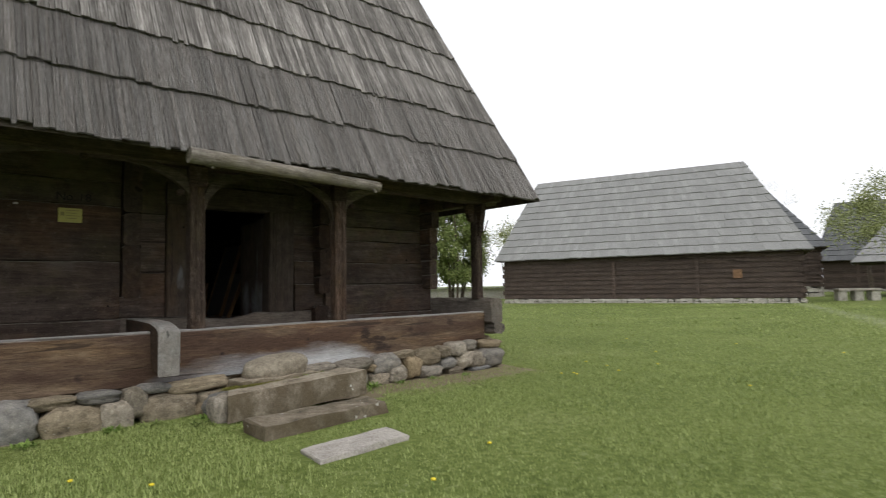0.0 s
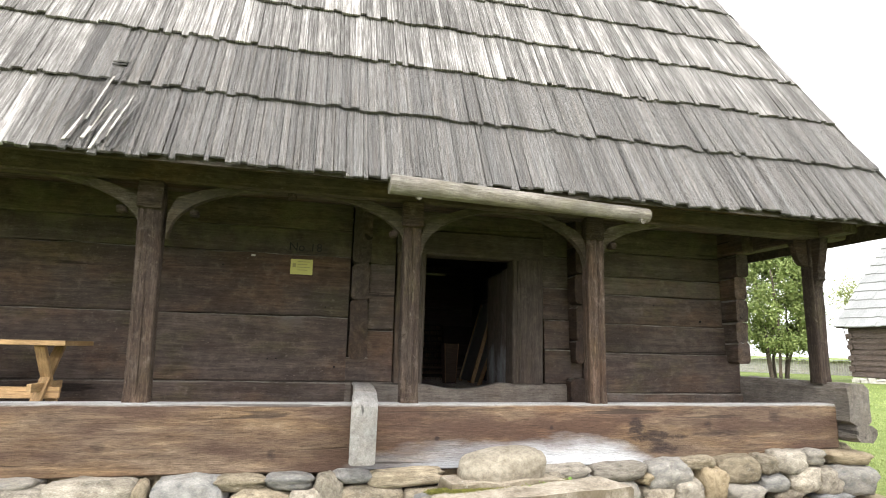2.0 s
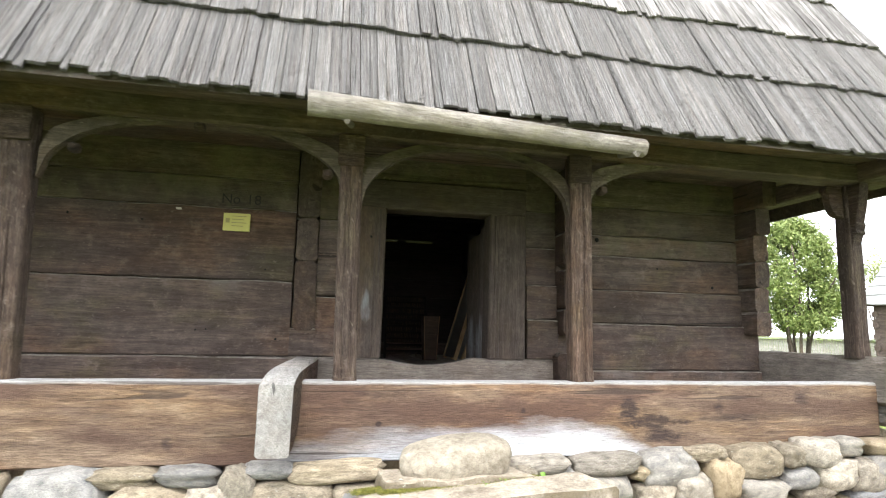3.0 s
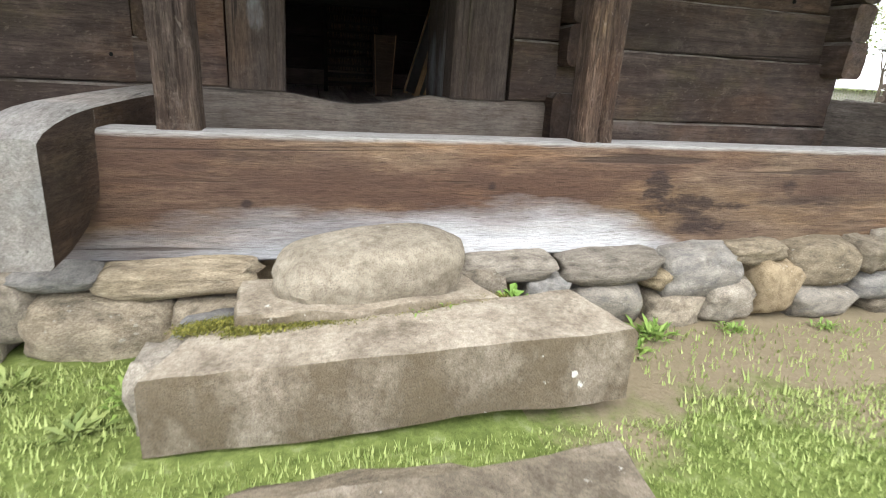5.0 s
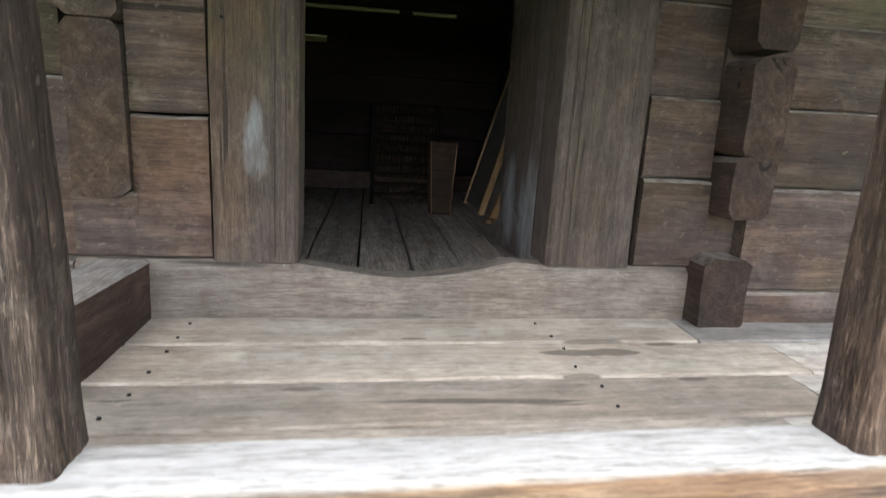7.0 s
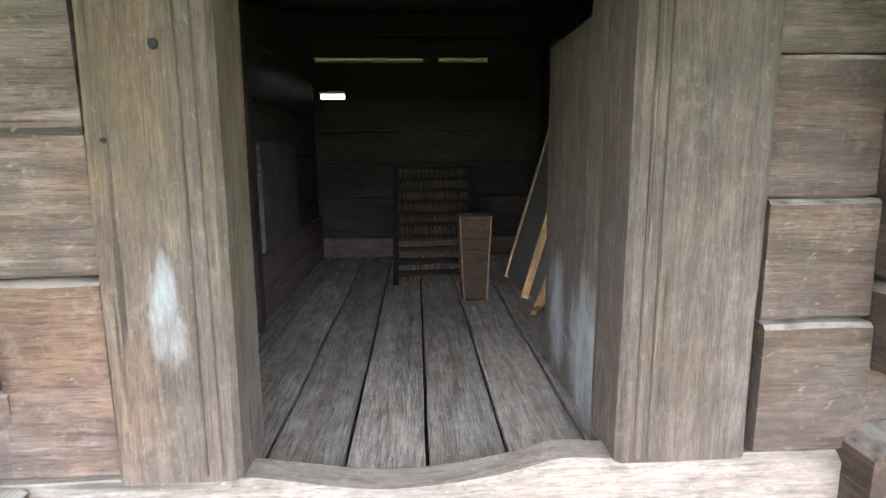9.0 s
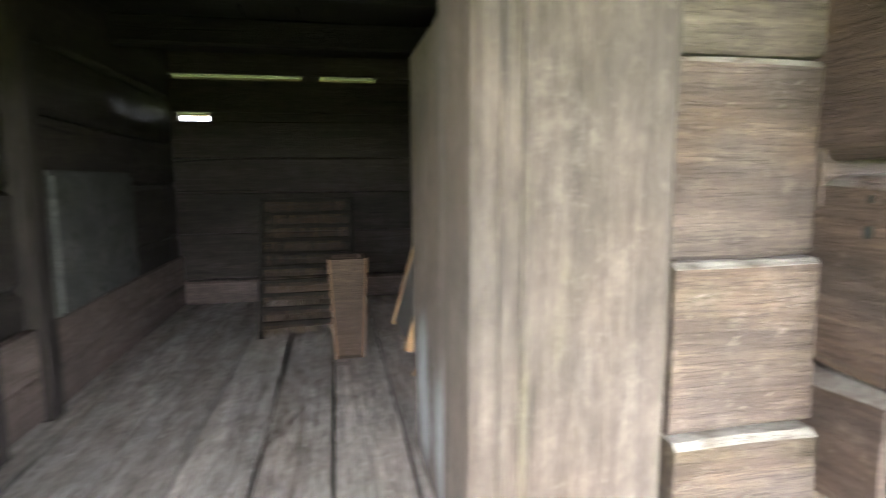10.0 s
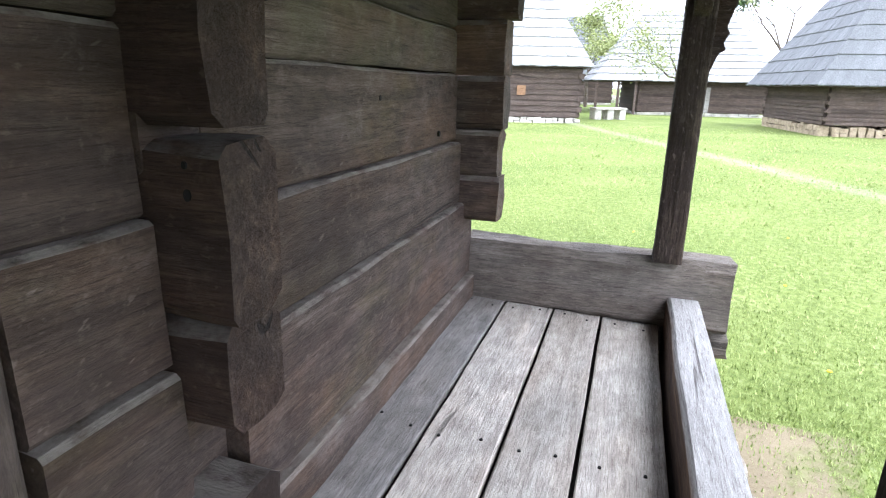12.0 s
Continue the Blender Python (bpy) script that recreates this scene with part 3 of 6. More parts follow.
def sweep(length, w, h, seg=8, rough=0.006, bevel=0.018, seed=0, taper=1.0, round_=False, sides=10, sag=0.0, end_rough=0.004):
    """A hewn or round timber along x, from 0 to length, middle line on the axis."""
    bm = bmesh.new()
    if round_:
        sec = [(0.5 * w * math.cos(a), 0.5 * h * math.sin(a)) for a in [2 * math.pi * i / sides for i in range(sides)]]
    else:
        a, c, v = w / 2, h / 2, min(bevel, w * 0.3, h * 0.3)
        sec = [(a, -c + v), (a, 0), (a, c - v), (a - v, c), (0, c), (-a + v, c), (-a, c - v), (-a, 0), (-a, -c + v), (-a + v, -c), (0, -c), (a - v, -c)]
    rings = []
    for i in range(seg + 1):
        f = i / seg
        k = 1 + (taper - 1) * f
        ring = []
        for j, (y, z) in enumerate(sec):
            q = Vector((f * length * 2.1 + seed * 7.3, y * 9 + seed, z * 9 - seed * 3.1))
            d = noise.noise(q) * rough + noise.noise(q * 3.1) * rough * 0.5
            e = noise.noise(q + Vector((11, 5, 3))) * rough + noise.noise(q * 2.7 + Vector((1, 7, 3))) * rough * 0.5
            x = f * length
            if i in (0, seg):
                x += noise.noise(q * 1.7) * end_rough
            ring.append(bm.verts.new((x, y * k + d, z * k + e + sag * 4 * f * (1 - f))))
        rings.append(ring)
    n = len(sec)
    for r0, r1 in zip(rings, rings[1:]):
        for j in range(n):
            bm.faces.new((r0[j], r1[j], r1[(j + 1) % n], r0[(j + 1) % n]))
    for ring, flip in ((rings[0], False), (rings[-1], True)):
        mid = bm.verts.new(sum((v.co for v in ring), Vector()) / n)
        for j in range(n):
            tri = (ring[j], ring[(j + 1) % n], mid)
            bm.faces.new(tri[::-1] if flip else tri)
    bmesh.ops.recalc_face_normals(bm, faces=bm.faces[:])
    return bm


SEED = [0]


def timber(name, p0, p1, w, h, material, parent=None, label="", roll=0.0, **kw):
    SEED[0] += 1
    m, length = along(p0, p1, roll)
    seg = kw.pop("seg", max(2, min(40, int(length / 0.16))))
    return part(name, sweep(length, w, h, seg=seg, seed=SEED[0] * 0.37, **kw), material, parent, label, m)


def boxes_mesh(name, items):
    """One mesh from many slabs: each is a corner and three edge vectors."""
    n = len(items)
    corner = np.array([[*i[0]] for i in items], float)
    e = np.array([[[*v] for v in i[1:4]] for i in items], float)
    bits = np.array([[0, 0, 0], [1, 0, 0], [1, 1, 0], [0, 1, 0], [0, 0, 1], [1, 0, 1], [1, 1, 1], [0, 1, 1]], float)
    verts = (corner[:, None, :] + np.einsum("kb,nbc->nkc", bits, e)).reshape(-1, 3)
    quad = np.array([[0, 3, 2, 1], [4, 5, 6, 7], [0, 1, 5, 4], [1, 2, 6, 5], [2, 3, 7, 6], [3, 0, 4, 7]])
    faces = (quad[None] + 8 * np.arange(n)[:, None, None]).reshape(-1, 4)
    data = bpy.data.meshes.new(name)
    data.from_pydata(verts.tolist(), [], faces.tolist())
    bm = bmesh.new()
    bm.from_mesh(data)
    bmesh.ops.recalc_face_normals(bm, faces=bm.faces[:])
    bm.to_mesh(data)
    bm.free()
    return data


def slab(x0, x1, y0, y1, z0, z1, bevel=0.0, cuts=0):
    bm = bmesh.new()
    bmesh.ops.create_cube(bm, size=1)
    for v in bm.verts:
        v.co = Vector(((x0 + x1) / 2 + v.co.x * (x1 - x0), (y0 + y1) / 2 + v.co.y * (y1 - y0), (z0 + z1) / 2 + v.co.z * (z1 - z0)))
    if bevel:
        bmesh.ops.bevel(bm, geom=bm.edges[:], offset=bevel, segments=2, affect="EDGES")
    return bm


def boulder(seed, square=0.35, rough=0.16, sub=3):
    """A rounded stone within a unit box."""
    bm = bmesh.new()
    bmesh.ops.create_icosphere(bm, subdivisions=sub, radius=0.5)
    for v in bm.verts:
        d = v.co.normalized()
        k = max(abs(d.x), abs(d.y), abs(d.z))
        r = 0.5 * ((1 - square) + square * min(1.5, 1 / k))
        q = d * 1.3 + Vector((seed * 3.7, seed * 1.9, -seed))
        r *= 1 + rough * noise.noise(q) + rough * 0.5 * noise.noise(q * 2.6) + rough * 0.2 * noise.noise(q * 6)
        v.co = d * r
    return bm

# ---- ground ----
GROUND = -0.10


def ground_z(x, y):
    return GROUND + 0.04 * noise.noise(Vector((x * 0.35, y * 0.35, 0))) + (0.06 * noise.noise(Vector((x * 0.05, y * 0.05, 4))))


def build_ground():
    xs = [-1500, -400, -120, -60, -30, -18] + [i * 0.75 for i in range(-14, 33)] + [28, 34, 42, 52, 65, 90, 150, 400, 1500]
    ys = [-1500, -400, -120, -60, -30, -16] + [i * 0.75 for i in range(-10, 24)] + [21, 26, 33, 42, 55, 80, 150, 400, 1500]
    bm = bmesh.new()
    grid = [[bm.verts.new((x, y, ground_z(x, y))) for y in ys] for x in xs]
    for i in range(len(xs) - 1):
        for j in range(len(ys) - 1):
            bm.faces.new((grid[i][j], grid[i + 1][j], grid[i + 1][j + 1], grid[i][j + 1]))
    return tagged(part("ground", bm, M_GROUND), "green spring lawn with trodden bare soil by the house", "ground", kind="structure")


build_ground()

# ---- the log house: plan ----
WALL = 8.206          # front face of the log wall
FLOOR = 0.72          # porch boards
SILL = 1.04           # top of the lowest log
X0, X1 = -6.2, 7.34   # ends of the front wall
BACK = 13.0           # inner face of the back wall
INFLOOR = 0.86
EAVE_Y, EAVE_Z, SLOPE = 5.98, 3.0, 1.9
EAVE_X = 8.46         # roof corner over the porch end
RIDGE_Y = 10.9

wall_front = tagged(thing("wall_front", (0.6, WALL, FLOOR), "front wall of broad dark squared logs", "wall"), kind="structure")


def wall_log(x0, x1, z0, z1, proud, parent=wall_front, thick=0.2, material=None):
    # logs above 2.2 m take the olive-blotched timber
    material = material or (M_WALL_OLIVE if z0 > 2.2 else M_WALL)
    y = WALL - proud + thick / 2
    timber("log", (x0, y, (z0 + z1) / 2), (x1, y, (z0 + z1) / 2), thick, z1 - z0 - 0.006, material, parent, bevel=0.013, rough=0.010)


# logs left of the door: between gable and inner wall ends, then a short infill to the jamb
for z0, z1, proud in ((FLOOR - 0.15, SILL, 0.06), (SILL, 1.83, 0.0), (1.83, 2.60, 0.01), (2.60, 2.93, -0.005), (2.93, 3.30, 0.0)):
    wall_log(X0, 1.84, z0, z1, proud)
for z0, z1, p in ((SILL, 1.69, 0.02), (1.69, 2.53, 0.012), (2.53, 3.30, 0.0)):
    wall_log(2.095, 2.42, z0, z1, p)
# logs right of the door
for z0, z1, proud in ((SILL, 1.50, 0.065), (1.50, 1.90, 0.04), (1.90, 2.345, 0.012), (2.345, 2.78, 0.01), (2.78, 3.30, 0.0)):
    wall_log(4.49, 4.86, z0, z1, proud - 0.01)
for z0, z1, proud in ((FLOOR - 0.15, 0.93, 0.115), (0.93, 1.475, 0.075), (1.475, 1.875, 0.045), (1.875, 2.29, 0.008), (2.29, 2.55, 0.0), (2.55, 2.9, 0.0), (2.9, 3.30, 0.0)):
    wall_log(5.07, 7.535 if z0 < 1.3 else X1, z0, z1, proud)


# sill log under the door, its top trodden hollow in the opening
def sill_log():
    bm = bmesh.new()
    xs = [1.84 + i * (5.07 - 1.84) / 60 for i in range(61)]
    ring = []
    for x in xs:
        k = (x - 3.32) / 0.42
        dip = 0.075 * math.exp(-k * k) if 2.8 < x < 4.04 else 0.0
        dip -= 0.02 * math.exp(-((x - 3.85) / 0.12) ** 2)
        top = SILL - dip + 0.006 * noise.noise(Vector((x * 3, 0, 2)))
        y0 = WALL - 0.055 + 0.008 * noise.noise(Vector((x * 2, 3, 1)))
        ring.append([bm.verts.new(c) for c in ((x, y0, FLOOR - 0.2), (x, y0, top - 0.03), (x, y0 + 0.03, top), (x, WALL + 0.095, top), (x, WALL + 0.11, FLOOR - 0.2))])
    for a, b in zip(ring, ring[1:]):
        for j in range(5):
            bm.faces.new((a[j], b[j], b[(j + 1) % 5], a[(j + 1) % 5]))
    bm.faces.new(ring[0])
    bm.faces.new(ring[-1][::-1])
    bmesh.ops.recalc_face_normals(bm, faces=bm.faces[:])
    for v in bm.verts:
        v.co -= Vector((3.4, WALL, FLOOR))
    return part("sill_log", bm, M_WALL_SILL, wall_front, "grey sill log trodden hollow at the doorway", pose(3.4, WALL, FLOOR))


M_WALL_SILL = wood("grey_sill_timber", (0.10, 0.085, 0.07), (0.245, 0.212, 0.182), (0.40, 0.36, 0.32), 22, 0.5, stain=0.3)
sill_log()


# ends of the inner cross walls, notched through the front wall
def wall_end(x0, x1, z0, z1, out, parent=wall_front, label="", material=M_LOGEND):
    timber("log_end", ((x0 + x1) / 2, WALL - out, (z0 + z1) / 2), ((x0 + x1) / 2, WALL + 0.19, (z0 + z1) / 2), x1 - x0, z1 - z0 - 0.006, material, parent, label, bevel=0.035, rough=0.014, seg=8, end_rough=0.025)


for z0, z1, out in ((1.32, 2.06, 0.05), (2.063, 2.53, 0.065), (2.533, 3.3, 0.06)):
    wall_end(1.86, 2.09, z0, z1, out, material=M_WALL)
for z0, z1, out in ((1.32, 1.63, 0.205), (1.632, 2.09, 0.225)):
    wall_end(4.87, 5.09, z0, z1, out)
for z0, z1, out in ((2.115, 2.52, 0.24), (2.54, 2.93, 0.27), (2.933, 3.3, 0.29)):
    wall_end(4.86, 5.09, z0, z1, out - 0.02)
wall_log(4.87, 5.06, SILL, 1.34, 0.0)
wall_log(4.865, 5.065, 2.0, 2.25, 0.012)
wall_log(1.84, 2.11, SILL, 1.34, 0.02)
wall_end(4.80, 5.06, FLOOR + 0.02, 1.125, 0.19, wall_front, "worn grey log stump by the door")

# corner: side wall logs run on past the front wall
wall_side = tagged(thing("wall_side", (7.44, 10.5, FLOOR), "side wall of stacked dark logs with notched ends", "wall"), kind="structure")
for z0, z1, y in ((1.36, 1.655, 7.91), (1.659, 1.95, 7.92), (1.957, 2.275, 7.90), (2.281, 2.60, 7.90), (2.605, 2.93, 7.84), (2.937, 3.3, 7.70)):
    timber("log", (7.44, y, (z0 + z1) / 2), (7.44, 13.3, (z0 + z1) / 2), 0.2, z1 - z0, M_WALL, wall_side, bevel=0.03, rough=0.008, end_rough=0.02)
timber("log", (7.46, 8.24, 1.012), (7.46, 13.3, 1.012), 0.2, 0.70, M_WALL, wall_side, bevel=0.03)

wall_back = tagged(thing("wall_back", (0, 13.1, FLOOR), "back wall of dark logs with gaps of daylight", "wall"), kind="structure")
# back wall logs, with narrow gaps that let daylight in
BACK_LOGS = ((0.55, 1.10), (1.11, 1.56), (1.565, 1.96), (1.965, 2.30), (2.305, 2.66), (2.745, 3.055), (3.105, 3.4))
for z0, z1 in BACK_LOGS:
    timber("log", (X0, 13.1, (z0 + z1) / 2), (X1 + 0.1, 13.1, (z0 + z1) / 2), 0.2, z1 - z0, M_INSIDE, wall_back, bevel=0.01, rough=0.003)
# filler strips close most of each gap
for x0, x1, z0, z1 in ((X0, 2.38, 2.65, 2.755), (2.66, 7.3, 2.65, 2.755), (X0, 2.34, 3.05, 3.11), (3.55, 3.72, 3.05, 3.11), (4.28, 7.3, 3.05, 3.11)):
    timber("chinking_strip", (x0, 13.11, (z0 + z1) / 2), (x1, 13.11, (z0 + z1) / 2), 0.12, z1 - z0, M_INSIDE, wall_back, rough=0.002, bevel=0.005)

# more fillers, added behind the log joints to block stray daylight
for (a0, a1), (c0, c1) in zip(BACK_LOGS, BACK_LOGS[1:4] + BACK_LOGS[4:5]):
    for xa, xb in ((X0, 2.93), (3.03, 7.3)) if a1 > 1.9 else ((X0, 7.3),):
        timber("chinking_strip", (xa, 13.13, (a1 + c0) / 2), (xb, 13.13, (a1 + c0) / 2), 0.08, 0.06, M_INSIDE, wall_back, rough=0.001, bevel=0.004)
# slabs added under the boards so no light shows through the joints
tagged(part("sub_floor", slab(2.0, 5.0, WALL + 0.12, 13.0, 0.55, 0.80), M_INSIDE), "unseen dark slab added to block light below the floor boards", "floor", kind="structure")
tagged(part("sub_floor", slab(X0, 7.5, 6.9, WALL + 0.1, 0.45, 0.66), M_INSIDE), "unseen dark slab added to block light below the porch boards", "floor", kind="structure")
wall_gable = tagged(thing("wall_gable", (X0 - 0.1, 10.5, FLOOR), "far side wall of stacked dark logs", "wall"), kind="structure")
for i in range(7):
    timber("log", (X0 - 0.1, 7.95, 0.75 + i * 0.4), (X0 - 0.1, 13.3, 0.75 + i * 0.4), 0.2, 0.39, M_WALL, wall_gable, bevel=0.03)

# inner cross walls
wall_inner_left = tagged(thing("wall_inner_left", (2.15, 10.6, INFLOOR), "dark inner log wall with a worn pale patch", "wall"), kind="structure")
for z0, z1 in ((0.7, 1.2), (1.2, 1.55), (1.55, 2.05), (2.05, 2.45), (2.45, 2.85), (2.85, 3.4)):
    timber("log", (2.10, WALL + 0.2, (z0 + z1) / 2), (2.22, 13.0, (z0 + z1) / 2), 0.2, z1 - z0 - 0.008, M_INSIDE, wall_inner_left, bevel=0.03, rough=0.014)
wall_inner_right = tagged(thing("wall_inner_right", (4.98, 10.6, INFLOOR), "dark inner log wall", "wall"), kind="structure")
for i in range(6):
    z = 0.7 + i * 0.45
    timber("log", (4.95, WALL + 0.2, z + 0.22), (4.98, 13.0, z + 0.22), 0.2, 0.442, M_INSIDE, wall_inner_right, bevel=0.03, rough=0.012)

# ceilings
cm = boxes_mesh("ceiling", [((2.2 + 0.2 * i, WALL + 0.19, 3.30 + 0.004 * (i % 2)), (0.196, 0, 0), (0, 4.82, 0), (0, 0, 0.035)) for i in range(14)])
tagged(link_mesh("ceiling", cm, M_CEILING_SHADE), "dark board ceiling of the entrance room, colour darkened for shade", "ceiling", kind="structure")
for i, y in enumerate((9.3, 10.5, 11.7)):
    tagged(timber("ceiling_beam", (2.2, y, 3.17), (4.9, y, 3.17), 0.17, 0.2, M_CEILING_SHADE), "dark hewn ceiling beam", "beam", "ceiling beams", "structure")
pc = boxes_mesh("porch_ceiling", [((X0 - 0.8, 6.02 + 0.24 * i, 3.12 + 0.004 * (i % 2) + 0.02 * i), (15.2, 0, 0), (0, 0.234, 0), (0, 0, 0.03)) for i in range(10)])
tagged(link_mesh("porch_ceiling", pc, M_WALL), "dark plank ceiling under the porch eaves", "ceiling", kind="structure")

# ---- floors ----
def porch_fall(y):
    """The porch boards fall gently outwards."""
    return max(0.0, (y - 6.95) * 0.036)


porch_floor = tagged(thing("porch_floor", (1.0, 7.5, FLOOR), "grey weathered porch floor of broad planks", "floor"), kind="structure")
for y0, y1, xs in ((7.86, 8.16, (2.11, 4.72, 7.62)), (7.52, 7.85, (2.11, 5.05, 7.60)), (7.20, 7.51, (2.11, 4.9, 7.60)), (6.83, 7.19, (2.11, 4.62, 7.60))):
    for a, b in zip(xs, xs[1:]):
        z = FLOOR - 0.025 + porch_fall((y0 + y1) / 2) + random.uniform(-0.003, 0.003)
        timber("plank", (a + 0.004, (y0 + y1) / 2, z), (b - 0.004, (y0 + y1) / 2, z), y1 - y0 - 0.008, 0.05, M_PLANK if b < 6 else M_PLANK_DARK if y0 > 7.8 else M_PLANK_LIT, porch_floor, roll=2.0, rough=0.005, bevel=0.006)
for y0, y1 in ((7.86, 8.16), (7.5, 7.85), (7.17, 7.49), (6.83, 7.16)):
    timber("plank", (X0, (y0 + y1) / 2, FLOOR - 0.025), (1.85, (y0 + y1) / 2, FLOOR - 0.025), y1 - y0 - 0.008, 0.05, M_PLANK, porch_floor, rough=0.004, bevel=0.006)

room_floor = tagged(thing("room_floor", (3.5, 10.6, INFLOOR), "worn dark plank floor of the entrance room", "floor"), kind="structure")
edges = (2.18, 2.46, 2.79, 3.11, 3.435, 3.76, 4.10, 4.5, 4.9)
for a, b in zip(edges, edges[1:]):
    z = INFLOOR - 0.025 + random.uniform(-0.005, 0.005)
    timber("plank", ((a + b) / 2 - 0.03, WALL + 0.115, z), ((a + b) / 2 + 0.04, 13.0, z), b - a - 0.016, 0.05, M_INFLOOR, room_floor, rough=0.004, bevel=0.006)

# ---- door ----
door_1 = tagged(thing("door_1", (3.4, WALL, SILL), "open oak doorway with carved broad jambs", "door"), kind="structure")


def jamb(x0, x1, carved):
    a = timber("jamb", ((x0 + x1) / 2, WALL + 0.085, SILL - 0.002), ((x0 + x1) / 2 + 0.015, WALL + 0.085, 2.70), x1 - x0, 0.29, M_JAMB_PAINT, door_1, "brown oak jamb with carved edge lines", bevel=0.02, rough=0.006)
    for cx in carved:
        timber("moulding", (cx, WALL - 0.062, SILL + 0.02), (cx + 0.012, WALL - 0.062, 2.68), 0.022, 0.014, M_JAMB, door_1, rough=0.002, bevel=0.008)
    return a


jamb(2.43, 2.81, (2.70, 2.745))
jamb(4.02, 4.46, (4.085, 4.13))
timber("lintel", (2.43, WALL + 0.09, 2.86), (4.47, WALL + 0.09, 2.86), 0.29, 0.34, M_JAMB, door_1, "oak lintel over the doorway", bevel=0.02)
wall_log(2.42, 4.49, 3.03, 3.30, 0.0)
door_leaf = part("door_leaf", slab(4.145, 4.185, 8.5, 9.5, 1.25, 1.37, 0.006), M_LEAFWOOD, door_1, "limewashed board door leaf standing open inwards")
for i, (y0, y1) in enumerate(((8.445, 8.75), (8.754, 9.555))):
    xa = 4.10 + (((y0 + y1) / 2) - 8.5) * 0.06
    timber("board", (xa, (y0 + y1) / 2, INFLOOR + 0.02), (xa, (y0 + y1) / 2, 2.63 - 0.03 * i), 0.045 - 0.008 * i, y1 - y0 - 0.004, M_LEAFWOOD, door_leaf, rough=0.002, bevel=0.006)

# ---- porch frame ----
front_beam = tagged(thing("front_beam", (3, 6.7, 0.33), "red-brown squared porch beam with a bleached grey-white patch", "beam"), kind="structure")


def front_beam_mesh():
    bm = bmesh.new()
    ring = []
    n = 90
    for i in range(n + 1):
        x = X0 - 0.8 + (7.52 - X0 + 0.8) * i / n
        top = 0.935 + 0.006 * noise.noise(Vector((x * 1.3, 0, 7)))
        bot = 0.315 + 0.012 * noise.noise(Vector((x * 1.7, 4, 7))) + max(0.0, (x - 4.9)) * 0.045
        y = 6.605 + 0.010 * noise.noise(Vector((x * 1.1, 9, 7)))
        yb = 6.80 + 0.012 * noise.noise(Vector((x * 1.6, 9, 17)))
        sec = [(y, bot + 0.012), (y - 0.006, (top + bot) / 2), (y, top - 0.02), (y + 0.006, top - 0.006), (y + 0.022, top), (yb - 0.02, top), (yb, top - 0.02), (yb, bot), (y + 0.015, bot)]
        ring.append([bm.verts.new((x, a + 0.003 * noise.noise(Vector((x * 6, a * 9, c * 9))), c)) for a, c in sec])
    m = len(ring[0])
    for a, b in zip(ring, ring[1:]):
        for j in range(m):
            bm.faces.new((a[j], b[j], b[(j + 1) % m], a[(j + 1) % m]))
    bm.faces.new(ring[0])
    bm.faces.new(ring[-1][::-1])
    bmesh.ops.recalc_face_normals(bm, faces=bm.faces[:])
    return part("beam", bm, M_FRONT, front_beam)


front_beam_mesh()

side_beam = tagged(thing("side_beam", (7.66, 7.3, 0.5), "thick grey squared beam across the porch end", "beam"), kind="structure")
timber("beam", (7.67, 6.42, 0.945), (7.67, 8.19, 0.945), 0.30, 0.47, M_SIDE, side_beam, bevel=0.05, rough=0.022, seg=16, end_rough=0.03)
timber("lower_beam", (7.70, 6.40, 0.62), (7.70, 8.2, 0.62), 0.28, 0.20, M_SIDE, side_beam, bevel=0.05, rough=0.02, seg=14, end_rough=0.03)
timber("lower_beam", (7.66, 8.2, 0.75), (7.66, 13.3, 0.75), 0.26, 0.4, M_GREYBEAM, side_beam, bevel=0.05, rough=0.02)

M_NOSE = wood("bleached_beam_nose", (0.24, 0.228, 0.212), (0.53, 0.515, 0.49), (0.74, 0.725, 0.70), 26, 0.9, stain=0.2)
M_FLANK = wood("brown_beam_flank", (0.028, 0.018, 0.013), (0.095, 0.066, 0.048), (0.20, 0.155, 0.12), 22, 0.8, stain=0.45, streak=0.5, tint=0.6)
cross_beam = tagged(thing("cross_beam", (1.95, 7.1, 0.7), "grey squared cross beam lapped over the porch beam", "beam"), kind="structure")


def cross_beam_mesh(name, prof, material, label):
    """Runs out from the wall; the nose bends down over the front beam."""
    bm = bmesh.new()
    ring = []
    for k, (y, t, b, sh) in enumerate(prof):
        xl, xr = 1.92 + sh + 0.010 * noise.noise(Vector((y * 3, 1, 0))), 2.155 + sh + 0.010 * noise.noise(Vector((y * 3, 5, 0)))
        v = 0.02
        sec = [(xl, b + v), (xl, t - v), (xl + v, t), (xr - v, t - 0.004), (xr, t - v), (xr - 0.005, b + v), (xr - v, b), (xl + v, b)]
        ring.append([bm.verts.new((x, y, z)) for x, z in sec])
    for a, b in zip(ring, ring[1:]):
        for j in range(8):
            bm.faces.new((a[j], b[j], b[(j + 1) % 8], a[(j + 1) % 8]))
    bm.faces.new(ring[0])
    bm.faces.new(ring[-1][::-1])
    bmesh.ops.recalc_face_normals(bm, faces=bm.faces[:])
    for f in bm.faces:
        f.material_index = 1 if abs(f.normal.x) > 0.75 or f.normal.z < -0.6 else 0
    m = pose(1.93, 7.1, 0.75, 0, 0, 90)
    bm.transform(m.inverted())
    ob = part(name, bm, material, cross_beam, label, m)
    ob.data.materials.append(M_FLANK)
    return ob


